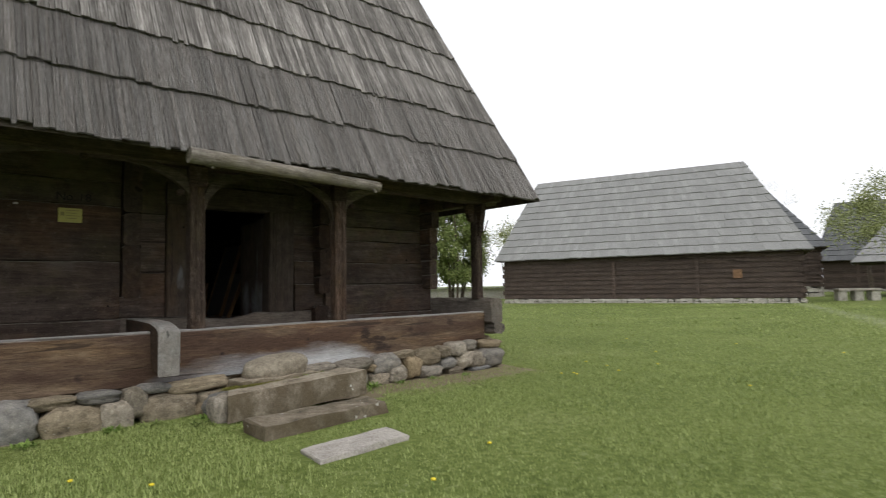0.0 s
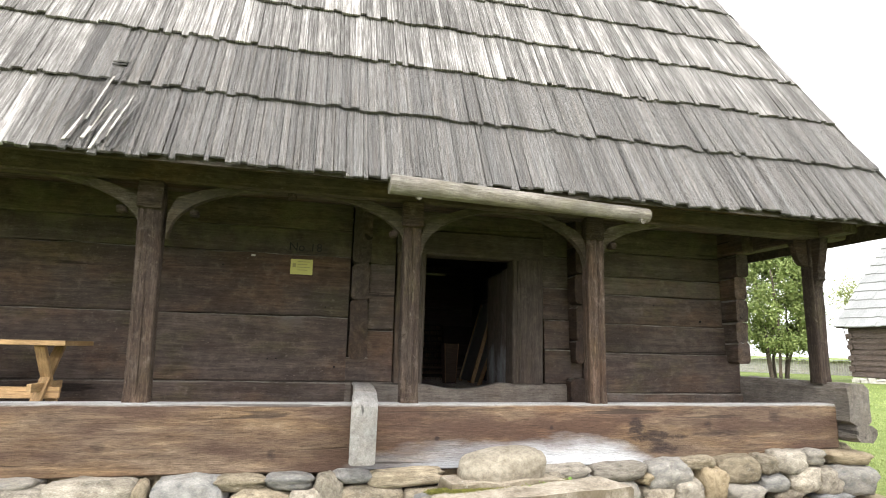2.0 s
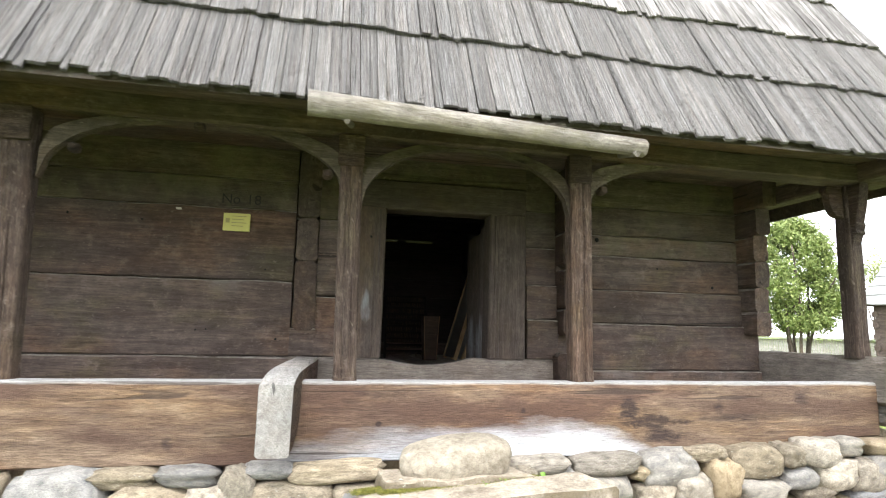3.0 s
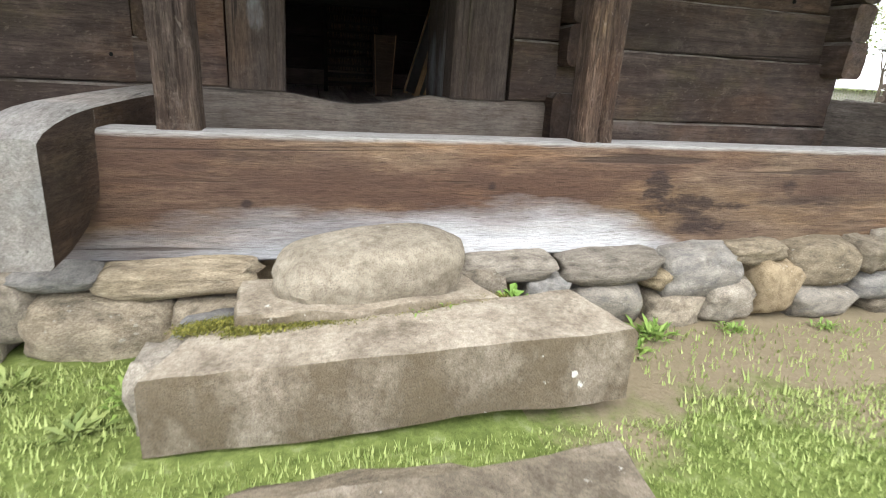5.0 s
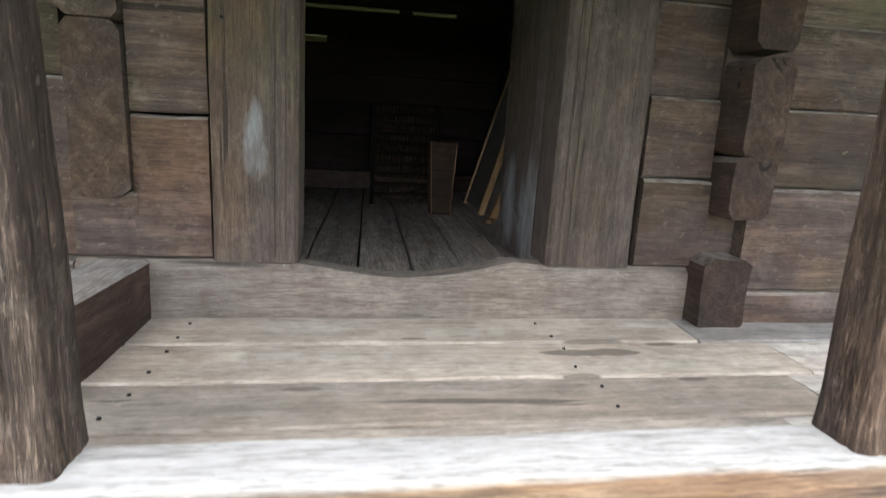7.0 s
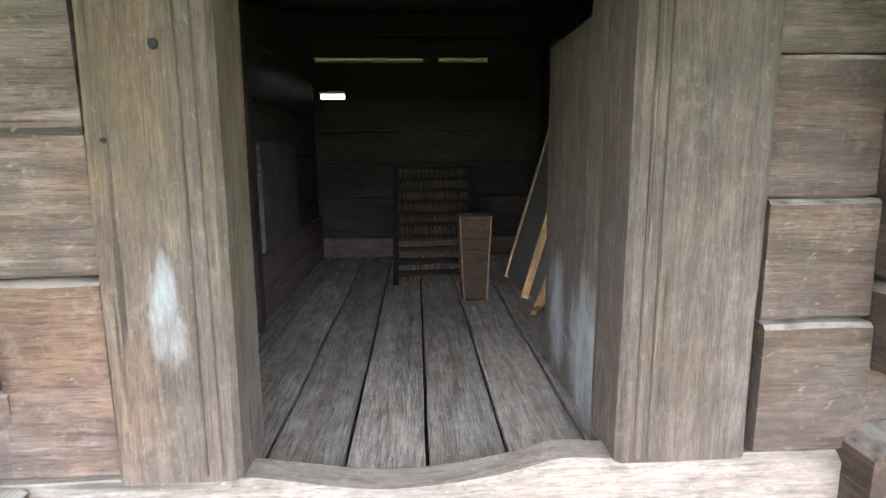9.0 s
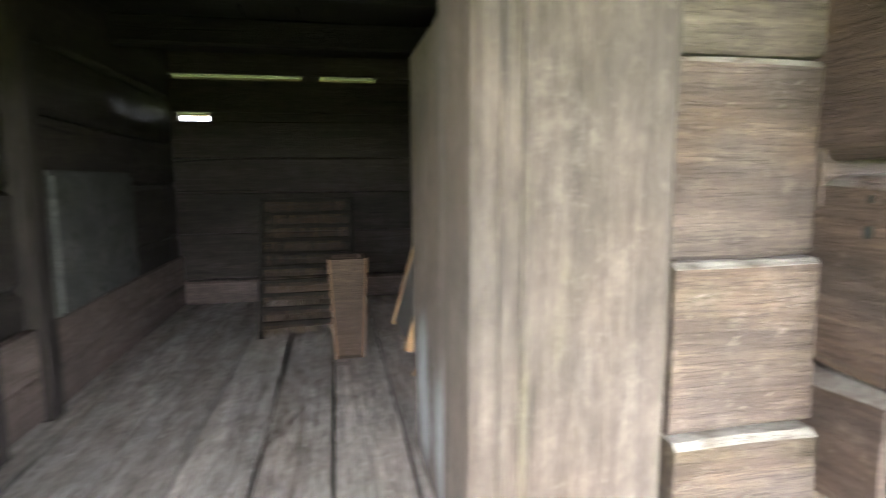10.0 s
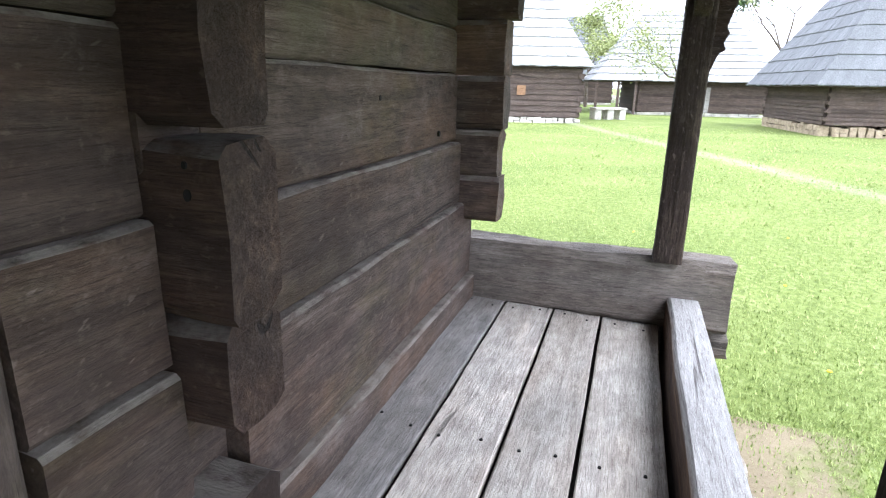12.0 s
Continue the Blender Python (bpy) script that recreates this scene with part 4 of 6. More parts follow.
cross_beam_mesh("beam", [(8.15, 1.045, 0.70, 0.0), (7.6, 1.05, 0.72, -0.02), (7.1, 1.05, 0.74, -0.06), (6.62, 1.043, 0.80, -0.10)], M_GREYBEAM, "grey-topped run of the cross beam")
cross_beam_mesh("nose", [(6.63, 1.043, 0.75, -0.10), (6.58, 1.04, 0.62, -0.105), (6.45, 1.03, 0.52, -0.12), (6.3, 1.01, 0.475, -0.135), (6.2, 0.985, 0.46, -0.15), (6.145, 0.955, 0.455, -0.155)], M_NOSE, "bleached grey nose of the beam")


def post_mesh(length, w, d, seed, cracks):
    """A squared, weathered post along x: fluted by the grain, with drying cracks in its faces."""
    bm = bmesh.new()
    n, seg = 104, 44
    rings = []
    for i in range(seg + 1):
        x = length * i / seg
        wide = 1 + 0.035 * noise.noise(Vector((x * 1.3, seed, 0))) + 0.06 * max(0.0, 1 - x / 0.12)
        ring = []
        for k in range(n):
            a = 2 * math.pi * k / n
            c, q = math.cos(a), math.sin(a)
            r = (abs(c) ** 7 + abs(q) ** 7) ** (-1 / 7)
            y, z = r * c * w / 2 * wide, r * q * d / 2 * wide
            flute = 0.0045 * noise.noise(Vector((x * 0.9, y * 55 + seed, z * 55))) + 0.006 * noise.noise(Vector((x * 1.7, y * 14 + seed, z * 14)))
            for face, u, width, deep, x0, x1 in cracks:
                mid = u * w / 2 + 0.014 * noise.noise(Vector((x * 1.6, seed * 3, u * 9))) + 0.006 * noise.noise(Vector((x * 6, seed, u)))
                on = z * face > d * 0.36
                fade = max(0.0, min(1.0, (x - x0) * 8, (x1 - x) * 8))
                if on:
                    flute -= deep * fade * math.exp(-((y - mid) / width) ** 2)
            m = math.hypot(y, z)
            ring.append(bm.verts.new((x, y * (1 + flute / m), z * (1 + flute / m))))
        rings.append(ring)
    for a, b in zip(rings, rings[1:]):
        for k in range(n):
            bm.faces.new((a[k], b[k], b[(k + 1) % n], a[(k + 1) % n]))
    bm.faces.new(rings[0][::-1])
    bm.faces.new(rings[-1])
    bmesh.ops.recalc_face_normals(bm, faces=bm.faces[:])
    return bm


def porch_post(x, y, z, w, top, lean, label, cracks=(), deep=0.17):
    t = tagged(thing("porch_post", (x, y, z), label, "post", "porch posts"), kind="structure")
    m, length = along((x, y, z), (x + lean, y, top))
    part("post", post_mesh(length, w, deep, x * 1.7 + 9, cracks), M_POST, t, m=m)
    return t


post_a = porch_post(-0.115, 6.74, 0.93, 0.215, 3.02, -0.06, "weathered oak porch post with curved braces", ((-1, 0.1, 0.007, 0.02, 0.0, 1.2), (-1, -0.5, 0.006, 0.014, 0.5, 2.2)))
post_b = porch_post(2.38, 6.735, 0.93, 0.185, 3.02, -0.03, "weathered oak porch post with curved braces", ((-1, -0.45, 0.006, 0.014, 0.0, 1.5), (-1, 0.35, 0.007, 0.016, 0.1, 0.9), (-1, 0.0, 0.005, 0.012, 0.9, 2.2)))
post_c = porch_post(4.45, 6.712, 0.93, 0.20, 3.02, 0.0, "cracked oak porch post with curved braces", ((-1, 0.22, 0.010, 0.036, -1.0, 2.4), (-1, -0.55, 0.006, 0.012, 0.3, 1.4)))
post_z = porch_post(-2.75, 6.73, 0.93, 0.20, 3.02, 0.0, "weathered oak porch post with curved braces")
post_d = porch_post(7.585, 6.83, 1.165, 0.165, 3.05, 0.0, "oak corner post standing on the end beam")
plate = tagged(timber("top_plate", (X0 - 0.6, 6.74, 3.10), (7.95, 6.74, 3.06), 0.24, 0.20, M_WALL, bevel=0.02), "dark top plate above the porch posts", "beam", kind="structure")
tagged(timber("top_plate", (7.64, 6.3, 3.08), (7.64, 8.2, 3.08), 0.22, 0.22, M_WALL, bevel=0.02), "dark top plate at the porch end", "beam", kind="structure")


def arch(owner, xa, xb, spring, crown, y=6.73, thick=0.09, half=None, power=2.4):
    """Curved brace boards that close the corners between posts and plate as one arch."""
    bm = bmesh.new()
    n = 40
    mid, rad = (xa + xb) / 2, (xb - xa) / 2
    f, b = [], []
    for i in range(n + 1):
        u = -1 + 2 * i / n
        if half == "l" and u > 0 or half == "r" and u < 0:
            continue
        x = mid + rad * u
        z = spring + (crown - spring) * math.sqrt(max(0.0, 1 - abs(u) ** power))
        for lst, yy in ((f, y - thick / 2), (b, y + thick / 2)):
            lst.append((bm.verts.new((x, yy, z)), bm.verts.new((x, yy, min(3.02, z + 0.075 + 0.16 * abs(u) ** 5)))))
    for i in range(len(f) - 1):
        bm.faces.new((f[i][0], f[i + 1][0], f[i + 1][1], f[i][1]))
        bm.faces.new((b[i][0], b[i][1], b[i + 1][1], b[i + 1][0]))
        bm.faces.new((f[i][0], b[i][0], b[i + 1][0], f[i + 1][0]))
        bm.faces.new((f[i][1], f[i + 1][1], b[i + 1][1], b[i][1]))
    for i in (0, -1):
        bm.faces.new((f[i][0], f[i][1], b[i][1], b[i][0]))
    bmesh.ops.recalc_face_normals(bm, faces=bm.faces[:])
    m = pose(mid, y, spring)
    bm.transform(m.inverted())
    return part("brace", bm, M_BRACE, owner, "thin curved brace", m)


arch(post_b, 2.45, 4.36, 2.38, 2.965, power=2.0)
arch(post_a, -0.02, 2.30, 2.45, 2.985)
arch(post_z, -2.64, -0.23, 2.45, 2.985)
arch(post_c, 4.53, 7.52, 2.50, 2.99, half="l")



def profile_board(name, owner, outline, y0, y1, m, label):
    """A shaped board: an outline in x and z with thickness from y0 to y1."""
    bm = bmesh.new()
    a = [bm.verts.new((x, y0, z)) for x, z in outline]
    b = [bm.verts.new((x, y1, z)) for x, z in outline]
    bm.faces.new(a)
    bm.faces.new(b[::-1])
    for i in range(len(a)):
        j = (i + 1) % len(a)
        bm.faces.new((a[i], a[j], b[j], b[i]))
    bmesh.ops.recalc_face_normals(bm, faces=bm.faces[:])
    bmesh.ops.bevel(bm, geom=bm.edges[:], offset=0.006, segments=1, affect="EDGES")
    return part(name, bm, M_POST, owner, label, m)


sweep_in = [(-0.24 + 0.16 * (1 - math.cos(k * math.pi / 16)), 2.82 - 0.30 * math.sin(k * math.pi / 16)) for k in range(9)]
profile_board("brace", post_d, [(0.0, 2.50)] + sweep_in[::-1] + [(-0.27, 2.83), (-0.29, 2.88), (-0.25, 2.96), (0.0, 2.96)], -0.045, 0.045, pose(7.50, 6.83, 0.74) @ Matrix.Diagonal((0.72, 1, 0.75, 1)), "curved brace with a rounded nose")
profile_board("bracket", post_d, [(0.0, 2.30), (0.04, 2.42), (0.075, 2.44), (0.06, 2.48), (0.085, 2.53), (0.065, 2.56), (0.11, 2.72), (0.15, 2.96), (0.0, 2.96)], -0.06, 0.06, pose(7.585, 6.75, 0, 0, 0, -90), "carved bracket stepping out under the plate")

# ---- roof ----
roof = tagged(thing("roof", (1.0, RIDGE_Y, 3.0), "steep hipped roof of long grey split shakes", "roof"), kind="structure")
HX = 0.38             # hip run along x for each metre of run along y
RUN = RIDGE_Y - EAVE_Y
ROW = 0.865
UP = Vector((0, 1, SLOPE)).normalized()
NRM = Vector((0, -SLOPE, 1)).normalized()
LX0 = -7.6


def roof_under():
    """Closed body under the shakes."""
    bm = bmesh.new()
    e = 0.04
    rise = RUN * SLOPE
    back = 2 * RIDGE_Y - EAVE_Y
    a = [bm.verts.new(c) for c in ((LX0, EAVE_Y + e, EAVE_Z), (EAVE_X - e, EAVE_Y + e, EAVE_Z), (EAVE_X - e, back, EAVE_Z), (LX0, back, EAVE_Z))]
    r = [bm.verts.new(c) for c in ((LX0 + RUN * HX, RIDGE_Y, EAVE_Z + rise - 0.05), (EAVE_X - RUN * HX, RIDGE_Y, EAVE_Z + rise - 0.05))]
    bm.faces.new((a[0], a[1], r[1], r[0]))
    bm.faces.new((a[1], a[2], r[1]))
    bm.faces.new((a[2], a[3], r[0], r[1]))
    bm.faces.new((a[3], a[0], r[0]))
    bmesh.ops.recalc_face_normals(bm, faces=bm.faces[:])
    return part("roof_boarding", bm, M_WALL, roof, smooth=False)


roof_under()
rng = random.Random(5)
single = []
rest = []
UPL = math.hypot(1, SLOPE)
rows = int(RUN * UPL / ROW) + 1
for r in range(rows):
    v0 = r * ROW + (0.05 if r else 0.0)
    x = LX0
    while x < EAVE_X:
        w = rng.uniform(0.042, 0.115)
        low = v0 + rng.uniform(-0.030, 0.034) + 0.03 * noise.noise(Vector((x * 0.9, r * 3.0, 0)))
        run = max(0.0, low / UPL)
        lim = EAVE_X - run * HX
        xc = x + w / 2
        if LX0 + run * HX < xc < lim - 0.02 and low < RUN * UPL - 0.2:
            length = min(ROW + 0.14, RUN * UPL - low)
            top_run = (low + length) / UPL
            lift0, lift1 = 0.055 + rng.uniform(-0.008, 0.012), 0.012
            p0 = Vector((x, EAVE_Y, EAVE_Z)) + UP * low + NRM * lift0
            lean = 0.0
            if xc > EAVE_X - top_run * HX:
                lean = (EAVE_X - top_run * HX) - xc
            ux = Vector((w - 0.005, 0, 0))
            uy = UP * length - NRM * (lift0 - lift1) + Vector((lean, 0, 0))
            uz = NRM * rng.uniform(-0.030, -0.020)
            tilt = NRM * rng.uniform(-0.006, 0.006)
            item = (p0, ux + tilt, uy, uz)
            if r < 2 and -0.9 < xc < 8.5 and len(single) < 300:
                single.append(item)
            else:
                rest.append(item)
        x += w
# back slope and the two hipped ends, coarser
for r in range(rows):
    low = r * ROW
    run = low / UPL
    x = LX0 + run * HX
    while x < EAVE_X - run * HX - 0.1 and low < RUN * UPL - 0.3:
        w = rng.uniform(0.16, 0.26)
        p0 = Vector((x, 2 * RIDGE_Y - EAVE_Y, EAVE_Z)) + Vector((0, -UP.y, UP.z)) * low + Vector((0, 0.05, 0.03))
        rest.append((p0, Vector((w - 0.006, 0, 0)), Vector((0, -UP.y, UP.z)) * min(ROW + 0.12, RUN * UPL - low) + Vector((0, -0.04, -0.02)), Vector((0, -0.02, -0.014))))
        x += w
    for side, ex in ((1, EAVE_X), (-1, LX0)):
        sx = ex - side * run * HX
        y = EAVE_Y + run
        up = Vector((-side * HX, 0, SLOPE)).normalized()
        ul = math.hypot(HX, SLOPE) * ROW / UPL
        while y < 2 * RIDGE_Y - EAVE_Y - run and low < RUN * UPL - 0.3:
            w = rng.uniform(0.12, 0.2)
            out = Vector((side * SLOPE, 0, HX)).normalized()
            shift = (RIDGE_Y - (y + w / 2)) / max(0.3, RUN - run) * (ul / math.hypot(HX, SLOPE)) * 1.0
            rest.append((Vector((sx, y, EAVE_Z + run * SLOPE)) + out * 0.05, Vector((0, w - 0.006, 0)), up * (ul + 0.08) - out * 0.04 + Vector((0, shift, 0)), out * -0.024))
            y += w
# broken pale shakes over the porch
brng = random.Random(8)
for i in range(16):
    x = -0.74 + 0.030 * i + brng.uniform(-0.01, 0.01)
    v0 = brng.uniform(-0.03, 0.35)
    v1 = v0 + brng.uniform(0.35, 0.85)
    p = Vector((x, EAVE_Y, EAVE_Z)) + UP * v0 + NRM * (0.072 + brng.uniform(0, 0.018))
    q = Vector((x + 0.04 + 0.08 * (v1 - v0), EAVE_Y, EAVE_Z)) + UP * v1 + NRM * (0.062 + brng.uniform(0, 0.02))
    fresh = i in (2, 5, 6, 9, 12)
    timber("split_shake", p, q, brng.uniform(0.014, 0.036), 0.010, M_SPLIT if fresh else M_SHAKE1B, roof, "pale freshly split shake" if fresh else "", rough=0.008, bevel=0.003, seg=7, taper=brng.uniform(0.3, 0.8))
# near-black plate laid on the shakes; its colour is the shade in the hole
part("gap", slab(-0.04, 0.04, -0.008, 0.008, -0.03, 0.035), M_HOLE, roof, "dark plate painted as the shade in a hole between shakes", m=Matrix.Translation(Vector((-0.50, EAVE_Y, EAVE_Z)) + UP * 1.16 + NRM * 0.055) @ Matrix((Vector((1, 0, 0)), NRM, UP)).transposed().to_4x4())
for k in range(2):
    p = Vector((-0.58, EAVE_Y, EAVE_Z)) + UP * (1.12 + 0.04 * k) + NRM * 0.068
    timber("lath", p, p + Vector((0.12, 0, 0.01)), 0.012, 0.014, M_SHAKE1B, roof, "bare roof lath", rough=0.002, bevel=0.003, seg=3)
tagged(link_mesh("shakes", boxes_mesh("shakes", rest), M_SHAKE, roof), kind="stuff")

# ---- stone footing and steps ----
footing = tagged(thing("stone_footing", (3, 6.75, GROUND), "dry footing of rounded river stones under the beam", "foundation"), kind="structure")
part("footing_core", slab(X0 - 0.6, 7.75, 6.74, 7.1, -0.3, 0.42), M_STONE, footing, "shadowed rubble behind the stones")
part("footing_core", slab(7.40, 7.78, 7.1, 13.2, -0.3, 0.55), M_STONE, footing, "rubble below the side beam")
STONES = []
for i in range(9):
    bm = boulder(i + 1, 0.45 if i < 5 else 0.7, 0.22)
    data = bpy.data.meshes.new("stone")
    bm.to_mesh(data)
    bm.free()
    for p in data.polygons:
        p.use_smooth = True
    STONES.append(data)
srng = random.Random(11)


def lay_stone(x, y, z, w, d, h, turn=0.0, tilt=0.0, k=None):
    mesh = STONES[srng.randrange(9) if k is None else k]
    m = pose(x, y, z, srng.uniform(-6, 6), tilt, turn) @ Matrix.Diagonal((w * 1.08, d, h * 1.1, 1))
    return link_mesh("stone", mesh, M_STONE, footing, m)


def course(x0, x1, z_of, h0, h1, w0, w1, y):
    x = x0
    while x < x1:
        w = srng.uniform(w0, w1)
        h = srng.uniform(h0, h1)
        lay_stone(x + w / 2, y + srng.uniform(-0.03, 0.03), z_of(x + w / 2) + h / 2, w, 0.36, h, srng.uniform(-8, 8), srng.uniform(-7, 7))
        x += w * 0.97


course(X0, -1.35, lambda x: -0.20, 0.34, 0.42, 0.36, 0.62, 6.56)
course(X0, -1.35, lambda x: 0.17, 0.13, 0.18, 0.26, 0.55, 6.60)
# x, height of the middle, width, height
NEAR_STEPS = ((-1.24, 0.07, 0.46, 0.42), (-0.86, 0.02, 0.60, 0.52), (-0.35, 0.185, 0.72, 0.29), (-0.36, -0.11, 0.40, 0.33), (0.05, 0.16, 0.12, 0.28), (0.0, -0.10, 0.36, 0.33), (0.43, 0.11, 0.64, 0.43), (0.40, -0.24, 0.58, 0.36), (1.04, 0.0, 0.61, 0.42), (1.06, -0.24, 0.52, 0.22), (0.87, 0.26, 0.43, 0.13), (1.29, 0.26, 0.42, 0.14), (1.45, 0.02, 0.33, 0.38), (1.63, 0.16, 0.27, 0.33), (2.01, 0.03, 0.64, 0.37), (1.85, 0.29, 0.33, 0.10), (2.34, 0.265, 0.74, 0.15), (2.43, -0.08, 0.32, 0.33), (2.52, 0.06, 0.40, 0.26), (-1.0, 0.27, 0.5, 0.12), (-0.62, -0.24, 0.3, 0.2), (2.9, 0.02, 0.4, 0.3), (3.4, 0.04, 0.5, 0.34))
BY_CORNER = ((4.00, 0.275, 0.50, 0.13), (4.57, 0.265, 0.61, 0.18), (4.89, 0.18, 0.16, 0.12), (5.16, 0.22, 0.54, 0.30), (5.52, 0.33, 0.38, 0.13), (5.01, -0.02, 0.37, 0.27), (5.35, 0.05, 0.34, 0.26), (5.68, 0.12, 0.33, 0.34), (6.01, 0.25, 0.56, 0.29), (6.36, 0.31, 0.24, 0.20), (6.67, 0.32, 0.46, 0.26), (6.06, 0.0, 0.50, 0.20), (6.46, 0.11, 0.36, 0.20), (7.03, 0.36, 0.30, 0.17), (6.86, 0.12, 0.45, 0.29), (6.67, -0.05, 0.36, 0.16), (7.55, 0.34, 0.56, 0.15), (7.55, 0.10, 0.58, 0.32), (4.20, 0.15, 0.26, 0.18), (4.57, 0.06, 0.46, 0.27), (7.2, 0.1, 0.34, 0.3), (3.75, 0.15, 0.4, 0.3), (7.3, -0.1, 0.5, 0.16))
for x, z, w, h in NEAR_STEPS + BY_CORNER:
    flat = h < 0.18
    lay_stone(x, 6.56 if not flat else 6.60, z, w * 0.95, 0.34, h * 0.95, srng.uniform(-5, 5), srng.uniform(-3, 3), srng.choice((5, 6, 7, 8)) if flat else srng.choice((0, 1, 2, 3, 4, 5, 6)))
for i in range(14):
    lay_stone(7.72, 6.8 + i * 0.42, 0.02, 0.4, 0.44, 0.34)
    lay_stone(7.70, 6.9 + i * 0.42, 0.33, 0.36, 0.42, 0.28)


def step_block(name, corners, z0, z1, material, label, seed, rough=0.03, tilt=0.0):
    """A worn stone block over four ground corners, edges rounded."""
    bm = bmesh.new()
    n = 18
    k = 8
    top = [[None] * (k + 1) for _ in range(n + 1)]
    a, b, c, d = [Vector((*p, 0)) for p in corners]
    layers = []
    for zi, (f, inset) in enumerate(((0.0, 0.0), (0.5, 0.0), (0.92, 0.003), (1.0, 0.011))):
        grid = []
        for i in range(n + 1):
            for j in range(k + 1):
                u, v = i / n, j / k
                if zi < 3 and 0 < i < n and 0 < j < k:
                    grid.append(None)
                    continue
                uu, vv = inset + u * (1 - 2 * inset), inset * 2 + v * (1 - 4 * inset)
                p = (a * (1 - uu) + b * uu) * (1 - vv) + (d * (1 - uu) + c * uu) * vv
                q = Vector((p.x * 2.4, p.y * 2.4, f * 1.5 + seed))
                z = z0 + (z1 - z0) * f + tilt * u + noise.noise(q * 1.3) * rough * 0.8 + noise.noise(q * 4) * rough * 0.25
                off = Vector((noise.noise(q + Vector((5, 0, 0))), noise.noise(q + Vector((0, 5, 0))), 0)) * rough
                off += Vector((noise.noise(q * 3.7), noise.noise(q * 3.7 + Vector((3, 1, 0))), 0)) * rough * 0.5
                grid.append(bm.verts.new((p.x + off.x, p.y + off.y, z)))
        layers.append(grid)
    idx = lambda i, j: i * (k + 1) + j
    loop = [idx(i, 0) for i in range(n)] + [idx(n, j) for j in range(k)] + [idx(i, k) for i in range(n, 0, -1)] + [idx(0, j) for j in range(k, 0, -1)]
    for lo, hi in zip(layers, layers[1:]):
        for s in range(len(loop)):
            p, q = loop[s], loop[(s + 1) % len(loop)]
            bm.faces.new((lo[p], lo[q], hi[q], hi[p]))
    for i in range(n):
        for j in range(k):
            bm.faces.new([layers[3][idx(*t)] for t in ((i, j), (i + 1, j), (i + 1, j + 1), (i, j + 1))])
    bmesh.ops.recalc_face_normals(bm, faces=bm.faces[:])
    ob = part(name, bm, material)
    return tagged(ob, label, "step", "entrance steps")


step_block("stone_step", ((2.36, 3.66), (3.42, 3.78), (3.46, 4.20), (2.42, 4.10)), -0.2, -0.045, M_PALE, "pale flat stone slab lying in the grass", 1, 0.02)
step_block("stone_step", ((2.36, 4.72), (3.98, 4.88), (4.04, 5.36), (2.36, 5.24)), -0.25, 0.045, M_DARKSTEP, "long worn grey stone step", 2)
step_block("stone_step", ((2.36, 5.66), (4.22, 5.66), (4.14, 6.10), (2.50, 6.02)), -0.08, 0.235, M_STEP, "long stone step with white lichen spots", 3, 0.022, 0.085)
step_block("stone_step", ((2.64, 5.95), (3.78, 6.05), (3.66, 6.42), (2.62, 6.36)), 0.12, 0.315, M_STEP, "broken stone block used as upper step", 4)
for x, y, z, w, d, h, k in ((2.45, 5.95, 0.0, 0.34, 0.36, 0.40, 2), (2.60, 6.25, 0.02, 0.5, 0.4, 0.30, 3), (3.9, 6.0, -0.12, 0.6, 0.30, 0.2, 4), (3.1, 6.1, -0.14, 1.2, 0.45, 0.24, 4), (3.1, 5.3, -0.14, 1.0, 0.4, 0.2, 1)):
    lay_stone(x, y, z, w, d, h, 0, 0, k)
bm = boulder(21, 0.28, 0.09, 4)
bm.transform(pose(3.215, 6.25, 0.395, 0, -6, 6) @ Matrix.Diagonal((0.87, 0.47, 0.345, 1)))
tagged(part("boulder", bm, M_BOULDER), "smooth oval boulder lying as the top step", "stone", "entrance steps")

# ---- pole hung under the eave ----
pole = thing("eave_pole", (3.4, 5.98, 2.93), "grey peeled pole hung under the eave", "pole")
timber("pole", (2.0, 5.93, 2.955), (4.71, 6.02, 2.885), 0.185, 0.185, M_LOG, pole, "", round_=True, sides=18, rough=0.008, taper=0.80)
for x, z in ((2.28, 2.87), (4.60, 2.82)):
    timber("peg", (x, 5.93, z - 0.02), (x + 0.05, 6.3, z + 0.08), 0.05, 0.05, M_LOG, pole, "", round_=True, sides=8, rough=0.004)

M_SHAKE_GREY = island_wood("blue_grey_shake_roof", (0.10, 0.103, 0.107), (0.175, 0.18, 0.187), (0.27, 0.275, 0.28), (3, 3, 0.1), 9, 0.4, 0.16)

